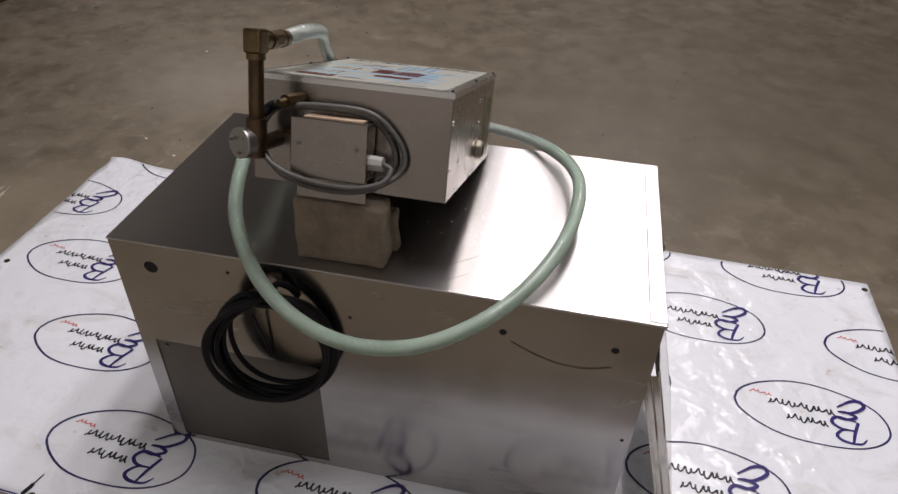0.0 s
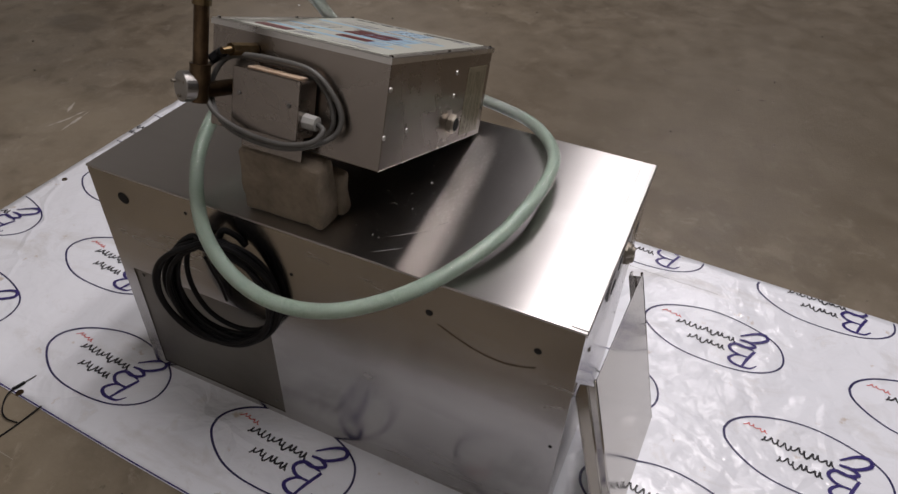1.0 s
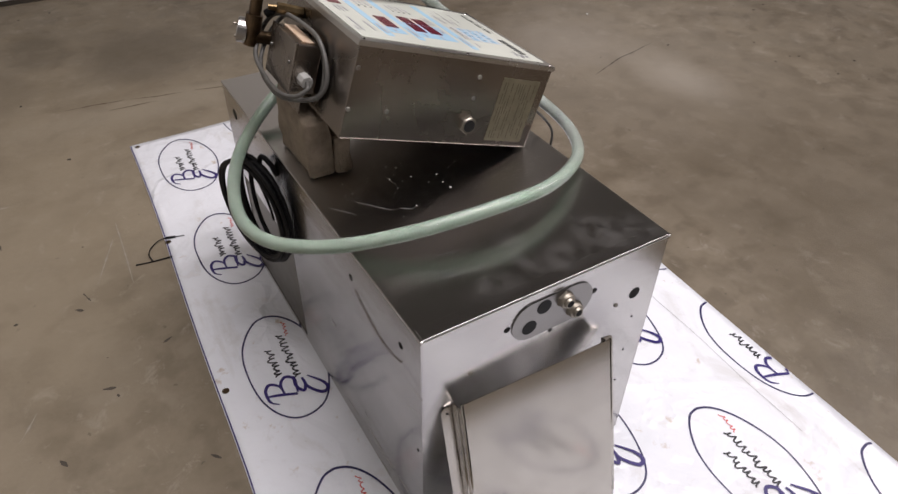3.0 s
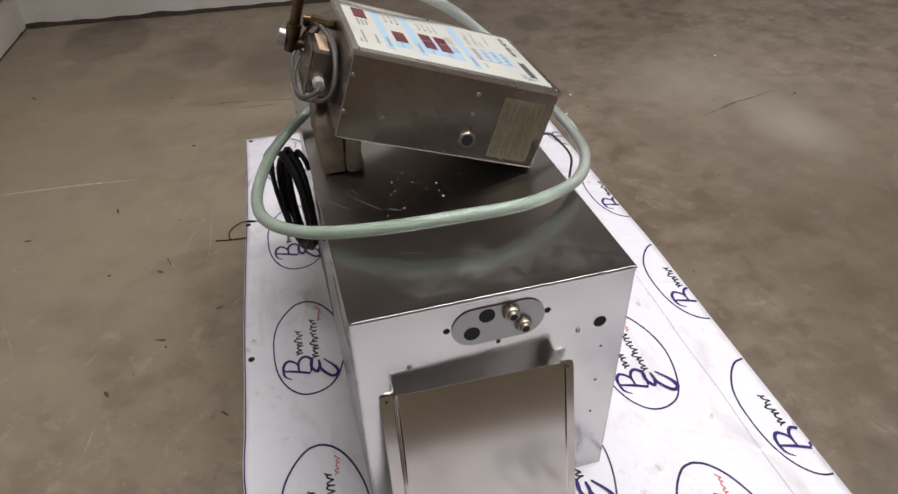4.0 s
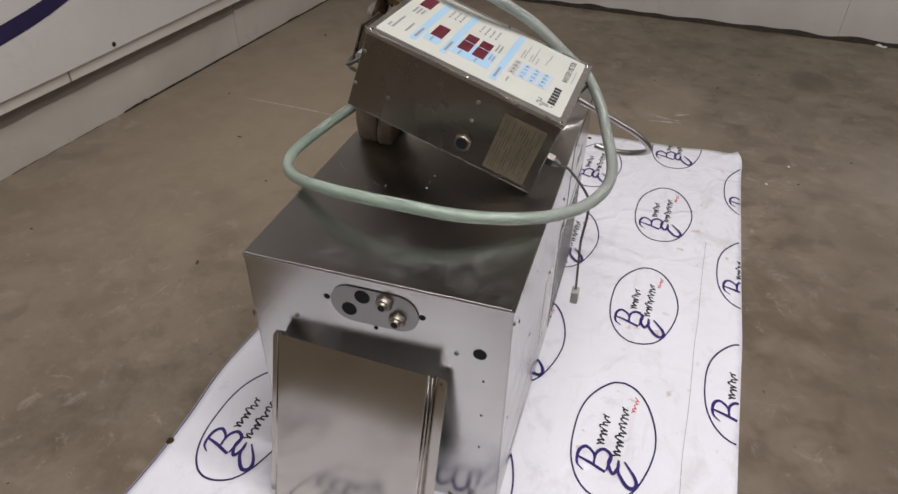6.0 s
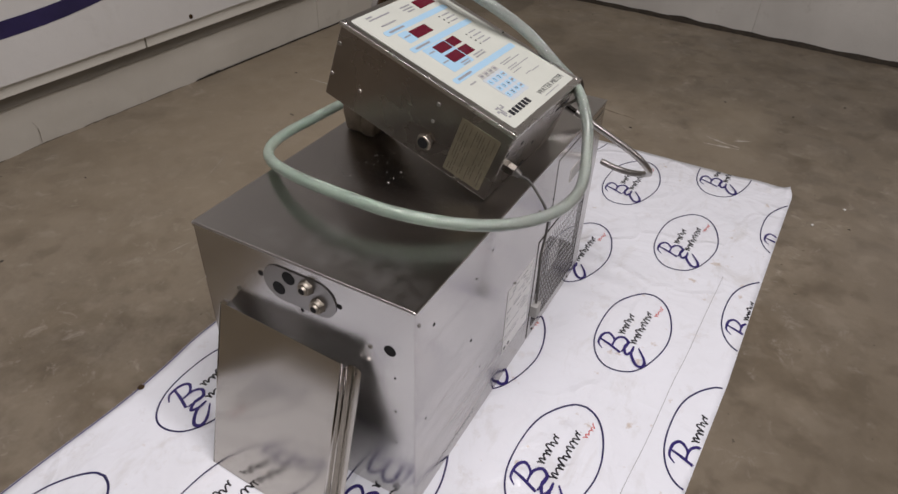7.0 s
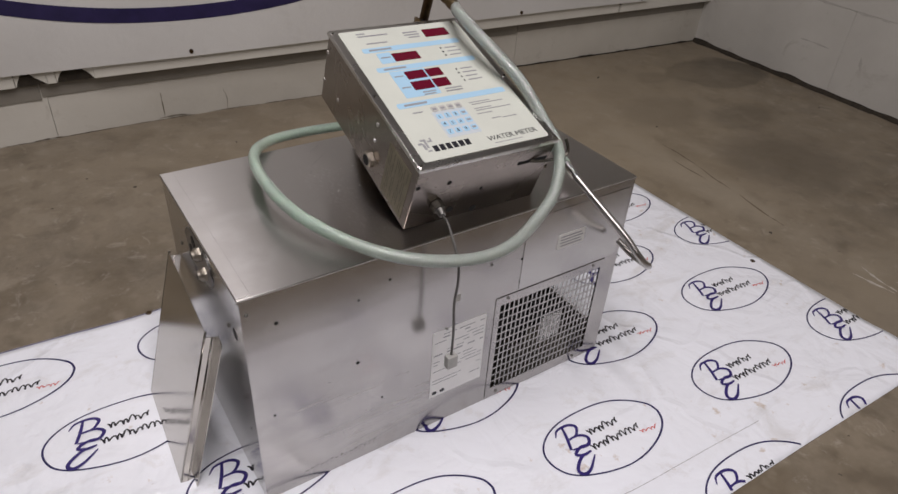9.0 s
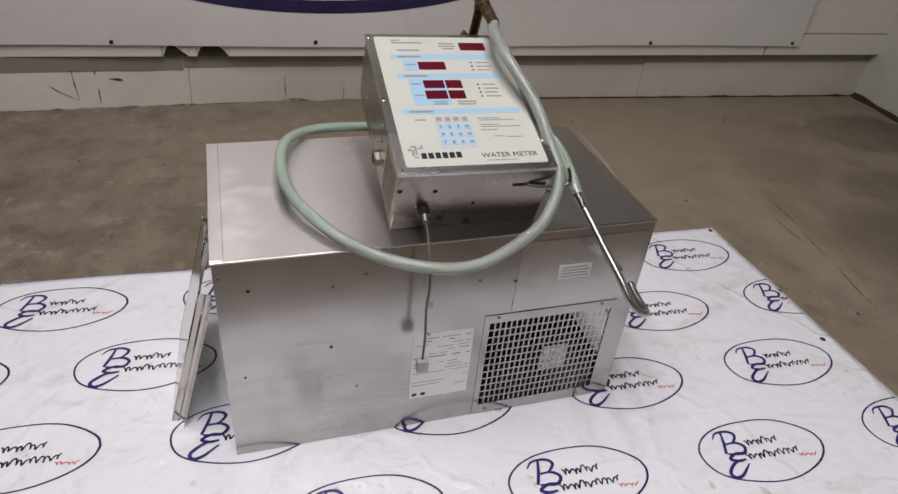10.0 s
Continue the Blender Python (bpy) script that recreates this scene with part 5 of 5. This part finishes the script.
part("wires", tube([(-0.112, YR - 0.06, -0.046), (-0.128, YR - 0.05, -0.052), (-0.140, YR - 0.06, -0.066)], 0.009, 10, 6), BLACK, nip, smooth=True)
jb = part("junction_box", box(-0.083, 0.052, YR - 0.058, YR - 0.006, -0.166, -0.066, 0.003), STEEL_BOX, meter, "small steel junction box")
part("cover", box(-0.086, 0.055, YR - 0.064, YR - 0.058, -0.169, -0.063, 0.002), STEEL_BOX, jb)
part("gasket", box(-0.070, 0.040, YR - 0.045, YR - 0.020, -0.066, -0.062, 0.001), ORANGE_LABEL, jb, "orange label on the box top")
for x in (-0.070, 0.036):
    screw(jb, (x, YR - 0.064, -0.108), (0, -1, 0), 0.0045, DULL_SCREW)
part("mount_plate", box(-0.088, 0.046, YR - 0.030, YR - 0.026, -0.214, -0.166, 0.001), STEEL_BOX, jb)
part("plate_return", box(-0.088, 0.046, YR - 0.030, YR - 0.001, -0.169, -0.166, 0.001), STEEL_BOX, jb)
part("cable_gland", chamfer(rod((0.052, YR - 0.036, -0.134), (0.078, YR - 0.036, -0.134), 0.0145, 0.0135, 8), 0.001, 1), GREY_PLASTIC, jb, "pale plastic cable gland")
loop = [(0.078, YR - 0.036, -0.134), (0.094, YR - 0.042, -0.142), (0.082, YR - 0.060, -0.163), (0.030, YR - 0.074, -0.175), (-0.050, YR - 0.078, -0.170), (-0.112, YR - 0.080, -0.148), (-0.150, YR - 0.062, -0.110), (-0.148, YR - 0.046, -0.072), (-0.100, YR - 0.036, -0.050),
        (-0.030, YR - 0.028, -0.044), (0.045, YR - 0.018, -0.050), (0.090, YR - 0.011, -0.085), (0.110, YR - 0.011, -0.125), (0.098, YR - 0.026, -0.158), (0.050, YR - 0.066, -0.180), (-0.030, YR - 0.072, -0.184), (-0.100, YR - 0.070, -0.166), (-0.145, YR - 0.050, -0.125),
        (-0.150, YR - 0.030, -0.085), (-0.125, YR - 0.020, -0.058), (-0.060, YR - 0.014, -0.052), (0.030, YR - 0.010, -0.056), (0.076, YR - 0.008, -0.088), (0.092, YR - 0.008, -0.130), (0.080, YR - 0.008, -0.160), (0.06, YR - 0.002, -0.172)]
part("cable_loop", tube(loop, 0.0049, 10, 9), GREY_CABLE, meter, "stiff grey cable looped round the box", smooth=True)

# ---- the hose, its coupling end and the wand ----
hose_way = [(-0.541, 1.070, 1.038), (-0.522, 1.120, 1.034), (-0.530, 1.218, 0.998), (-0.568, 1.323, 0.930), (-0.588, 1.411, 0.852), (-0.592, 1.470, 0.803), (-0.563, 1.516, 0.746), (-0.508, 1.547, 0.699),
            (-0.363, 1.587, 0.653), (-0.214, 1.560, 0.653), (-0.080, 1.471, 0.674), (0.012, 1.322, 0.701), (0.033, 1.158, 0.713), (-0.003, 0.980, 0.694), (-0.093, 0.844, 0.655), (-0.226, 0.763, 0.620),
            (-0.379, 0.758, 0.612), (-0.527, 0.823, 0.645), (-0.640, 0.953, 0.700), (-0.675, 1.089, 0.762), (-0.698, 1.230, 0.762), (-0.694, 1.335, 0.740), (-0.693, 1.405, 0.706)]
hose = thing("water_hose", pose(0, 0, 0), "pale green braided clear hose looped over the chiller lid", "hose")
whole = glide(hose_way, 16)
jacket = part("tube", tube(whole, 0.0145, 18, 0), HOSE, hose, "clear outer wall", smooth=True)
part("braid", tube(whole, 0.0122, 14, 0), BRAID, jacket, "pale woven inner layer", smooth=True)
wand_way = [(-0.693, 1.405, 0.705), (-0.704, 1.481, 0.667), (-0.715, 1.557, 0.629), (-0.730, 1.628, 0.588), (-0.742, 1.662, 0.556), (-0.766, 1.672, 0.526), (-0.796, 1.664, 0.502), (-0.824, 1.640, 0.480), (-0.842, 1.600, 0.464), (-0.850, 1.550, 0.462), (-0.858, 1.505, 0.466)]
wand = part("wand", tube(wand_way, 0.0095, 16, 10), WAND, hose, "bent chrome pouring wand", smooth=True)
part("ferrule", rod((-0.692, 1.393, 0.711), (-0.699, 1.445, 0.685), 0.0120, 0.0110, 18), CHROME, wand)
part("wand_bore", rod((-0.8577, 1.507, 0.4658), (-0.8582, 1.5042, 0.4661), 0.0072, 0.0068, 14), HOLE, wand)

# ---- black cord coil on the south side ----
cord = thing("power_cord", pose(0, 0, 0), "black rubber power cord coiled against the steel side", "power cord")
way = []
# (half width, half height, shift, how far the loop's west side stands off the panel)
LOOPS = ((0.098, 0.128, 0.000, 0.020), (0.108, 0.136, 0.012, 0.034), (0.122, 0.142, 0.006, 0.076), (0.116, 0.147, -0.004, 0.052), (0.112, 0.140, 0.016, 0.064), (0.128, 0.150, 0.008, 0.082), (0.105, 0.133, -0.006, 0.042), (0.124, 0.146, 0.014, 0.058), (0.112, 0.150, 0.002, 0.030), (0.118, 0.138, 0.000, 0.070))
for k, (rx, rz, dx, off) in enumerate(LOOPS):
    nrx, nrz, ndx, noff = LOOPS[min(k + 1, len(LOOPS) - 1)]
    for i in range(20):
        f = i / 20
        a = 2 * math.pi * f + 1.9
        hx, hz, sx, of = (p + (q - p) * f for p, q in ((rx, nrx), (rz, nrz), (dx, ndx), (off, noff)))
        stand = of * (1 - math.cos(a)) / 2 + 0.010 * (k % 3)
        way.append((-0.552 + sx + hx * math.cos(a), 0.884 - stand, 0.452 + hz * math.sin(a) + 0.004 * math.sin(3 * a + k)))
part("cord", tube(way, 0.0060, 10, 3), BLACK, cord, smooth=True)
part("cord_end", tube([(-0.588, 0.862, 0.53), (-0.586, 0.872, 0.48), (-0.580, 0.880, 0.43), (-0.578, 0.884, 0.385)], 0.0034, 8, 6), BLACK, cord, smooth=True)
part("cord_lead", tube([(-0.54, 0.860, 0.575), (-0.53, 0.870, 0.615), (-0.51, 0.884, 0.600), (-0.498, 0.893, 0.572)], 0.0068, 10, 8), BLACK, cord, smooth=True)

# ---- floor clutter ----
SCRATCH = mottled("pale_scratch", (0.38, 0.345, 0.295), (0.50, 0.46, 0.40), 0.8, 25)
FAINT_SCRATCH = mottled("faint_scratch", (0.27, 0.24, 0.195), (0.36, 0.325, 0.275), 0.8, 25)
MARK = mottled("dark_scuff", (0.05, 0.042, 0.033), (0.09, 0.075, 0.058), 0.8, 25)


def floor_line(pts, w, material, name, label):
    """A thin uneven streak on the concrete, thinning out at its ends."""
    bm = bmesh.new()
    way = glide([(x, y, 0) for x, y in pts], 12)
    last = None
    for i, p in enumerate(way):
        t = (way[min(i + 1, len(way) - 1)] - way[max(i - 1, 0)]).normalized()
        k = w * (0.25 + math.sin(math.pi * (i + 0.5) / len(way))) * max(0.1, 0.75 + 0.9 * noise.noise(p * 40))
        x, y = p.x + 0.006 * noise.noise(p * 9), p.y
        now = bm.verts.new((x - t.y * k, y + t.x * k, 0.0007)), bm.verts.new((x + t.y * k, y - t.x * k, 0.0007))
        if last:
            bm.faces.new((last[0], last[1], now[1], now[0]))
        last = now
    return part(name, bm, material, part_floor, label)


for pts in (((-1.683, -0.348), (-1.670, -0.058), (-1.646, 0.201)), ((-1.349, 0.516), (-1.165, 0.511), (-0.990, 0.504)), ((-1.275, 0.495), (-1.155, 0.449), (-1.043, 0.403)), ((-1.474, 0.453), (-1.435, 0.423)),
            ((-0.596, 0.177), (-0.517, 0.127)), ((-0.281, 0.199), (-0.182, 0.178)), ((-0.827, -0.147), (-0.672, -0.090))):
    floor_line(pts, 0.0060 if pts[0][0] < -1.6 else 0.0022, SCRATCH if pts[0][0] < -1.6 else FAINT_SCRATCH, "scratch", "pale thin scratch in the concrete")
for pts in (((-2.197, 1.658), (-2.171, 1.746), (-2.162, 1.826)), ((-2.121, 1.667), (-2.132, 1.746), (-2.143, 1.826)), ((-2.220, 1.786), (-2.261, 1.865))):
    floor_line(pts, 0.006, SCRATCH, "chip_streak", "pale chipped streak in the concrete")
floor_line(((-1.42, 2.81), (-1.50, 3.02), (-1.57, 3.33)), 0.0035, MARK, "crack", "thin dark crack in the concrete")
RUST = mottled("rusty_crack", (0.105, 0.077, 0.047), (0.19, 0.150, 0.103), 0.85, 40)
for pts in (((-2.320, 0.485), (-2.307, 0.631), (-2.296, 0.741)), ((-2.287, 0.761), (-2.261, 0.878), (-2.244, 0.986)), ((-2.244, 1.035), (-2.208, 1.159), (-2.190, 1.308)), ((-2.226, 0.650), (-2.217, 0.858))):
    floor_line(pts, 0.0042, RUST, "crack", "uneven rusty crack in the concrete")
for x, y, a, l in ((-0.998, 0.365, 0.3, 0.05), (-0.949, 0.335, 0.9, 0.03), (-0.688, 0.537, 2.0, 0.03), (-0.587, 0.357, 1.2, 0.035), (-0.548, 0.373, 0.2, 0.012), (-0.228, 0.545, 0.7, 0.03), (-2.689, -0.388, 0.6, 0.05), (0.489, 3.376, 0.1, 0.035), (-0.399, 0.216, 0.5, 0.03), (-1.293, -0.159, 1.4, 0.03), (-1.404, 0.152, 0.2, 0.04)):
    floor_line(((x - l / 2 * math.cos(a), y - l / 2 * math.sin(a)), (x, y), (x + l / 2 * math.cos(a), y + l / 2 * math.sin(a))), 0.0045, MARK, "scuff", "small dark scuff on the concrete")

loose = tube([(-1.076, 0.529, 0.003), (-1.067, 0.577, 0.003), (-1.055, 0.643, 0.008)], 0.0022, 8, 8)
for pts, r in (([(-1.071, 0.582, 0.004), (-1.103, 0.578, 0.006), (-1.133, 0.591, 0.008), (-1.158, 0.623, 0.010), (-1.165, 0.649, 0.009)], 0.0020), ([(-1.165, 0.649, 0.009), (-1.160, 0.666, 0.008), (-1.158, 0.679, 0.007)], 0.0042), ([(-1.158, 0.679, 0.007), (-1.151, 0.709, 0.006)], 0.0014)):
    bit = bpy.data.meshes.new("bit")
    piece = tube(pts, r, 8, 8)
    piece.to_mesh(bit)
    piece.free()
    loose.from_mesh(bit)
    bpy.data.meshes.remove(bit)
tagged(part("loose_wire", loose, BLACK, smooth=True), "thin black loose wire on the floor by the mat", "wire")


def crumpled(name, x, y, turn, length, width, height, seed, label, category):
    """A small crumpled sheet lying on the concrete."""
    bm = bmesh.new()
    nu, nv = 10, 5
    rows = []
    for i in range(nu + 1):
        row = []
        for j in range(nv + 1):
            u, v = i / nu - 0.5, j / nv - 0.5
            taper = 1 - 1.4 * abs(u) ** 2
            z = 0.002 + height * max(0.0, 0.5 + noise.noise(Vector((u * 5, v * 3, seed)))) * (1 - 4 * v * v)
            px, py = u * length, v * width * taper
            row.append(bm.verts.new((x + math.cos(turn) * px - math.sin(turn) * py, y + math.sin(turn) * px + math.cos(turn) * py, z)))
        rows.append(row)
    for a, b in zip(rows, rows[1:]):
        for j in range(nv):
            bm.faces.new((a[j], b[j], b[j + 1], a[j + 1]))
    ob = part(name, bm, PAPER, None, smooth=True)
    ob.modifiers.new("thickness", "SOLIDIFY").thickness = 0.0012
    return tagged(ob, label, category)


# White strip added in place of the light that spills under the door.
crumpled("door_light_strip", -3.671, 3.337, 0.92, 0.15, 0.05, 0.024, 2.0, "crumpled white strip added for light spilling under the door", "scrap")
crumpled("paper_scrap", -3.710, 2.999, 0.85, 0.075, 0.030, 0.012, 7.0, "small torn scrap of white paper on concrete", "scrap")
for x, y in ((-1.649, 2.200), (-1.843, 2.305), (-2.068, 3.297)):
    pebble = bmesh.new()
    bmesh.ops.create_icosphere(pebble, subdivisions=2, radius=0.006, matrix=Matrix.Translation((x, y, 0.003)) @ Matrix.Diagonal((1.3, 1, 0.6, 1)))
    for v in pebble.verts:
        v.co += Vector((noise.noise(v.co * 90), noise.noise(v.co * 80 + Vector((3, 0, 0))), 0)) * 0.002
    tagged(part("pebble", pebble, PAPER, None), "small pale pebble lying on the concrete floor", "pebble", "pale pebbles on the floor")

chips = bmesh.new()
rnd = random.Random(33)
for _ in range(120):
    cx, cy = rnd.uniform(-3.9, 3.2), rnd.uniform(-0.8, 5.0)
    if on_mat(cx, cy, -0.03):
        continue
    s = rnd.uniform(0.0015, 0.006)
    bmesh.ops.create_icosphere(chips, subdivisions=1, radius=s, matrix=Matrix.Translation((cx, cy, s * 0.25)) @ Matrix.Rotation(rnd.uniform(0, 6), 4, "Z") @ Matrix.Diagonal((1.7, 1, 0.5, 1)))
tagged(part("floor_grit", chips, MARK), "dark specks of grit on the concrete floor", "debris", kind="stuff")

# blocks of the west wall, up to the door
for j in range(3):
    for y, k in (((-0.02, 0), (1.18, 0), (2.38, 0), (3.58, 2)) if j % 2 == 0 else ((-0.02, 1), (0.58, 0), (1.78, 0), (2.98, 3))):
        part("block", block_meshes[k], None, wall_west).matrix_local = pose(0, y, 0.002 + 0.515 * j)


def wall_smudge(pts, w, name, label):
    """A grimy uneven streak on the west wall's face, given as (along, height)."""
    way = glide([(0, y, z) for y, z in pts], 10)
    bm = bmesh.new()
    last = None
    for i, p in enumerate(way):
        t = (way[min(i + 1, len(way) - 1)] - way[max(i - 1, 0)]).normalized()
        k = w * (0.3 + math.sin(math.pi * (i + 0.5) / len(way))) * max(0.15, 0.7 + 1.2 * noise.noise(p * 17))
        now = bm.verts.new((0.0012, p.y - t.z * k, p.z + t.y * k)), bm.verts.new((0.0012, p.y + t.z * k, p.z - t.y * k))
        if last:
            bm.faces.new((last[0], last[1], now[1], now[0]))
        last = now
    return part(name, bm, SMUDGE, wall_west, label)


SMUDGE = mottled("grey_smudge", (0.42, 0.405, 0.37), (0.50, 0.485, 0.45), 0.8, 30)
for pts, w in ((((0.80, 0.517), (0.95, 0.518), (1.12, 0.516)), 0.006), (((1.16, 0.515), (1.26, 0.513), (1.40, 0.510)), 0.007), (((1.6, 0.516), (1.9, 0.515), (2.1, 0.517)), 0.004),
               (((0.85, 0.268), (0.96, 0.272), (1.09, 0.266)), 0.004), (((1.317, 0.285), (1.33, 0.23), (1.350, 0.190)), 0.006), (((0.30, 0.53), (0.45, 0.52), (0.6, 0.518)), 0.003)):
    wall_smudge(pts, w, "smudge", "grey smudge on the painted wall")
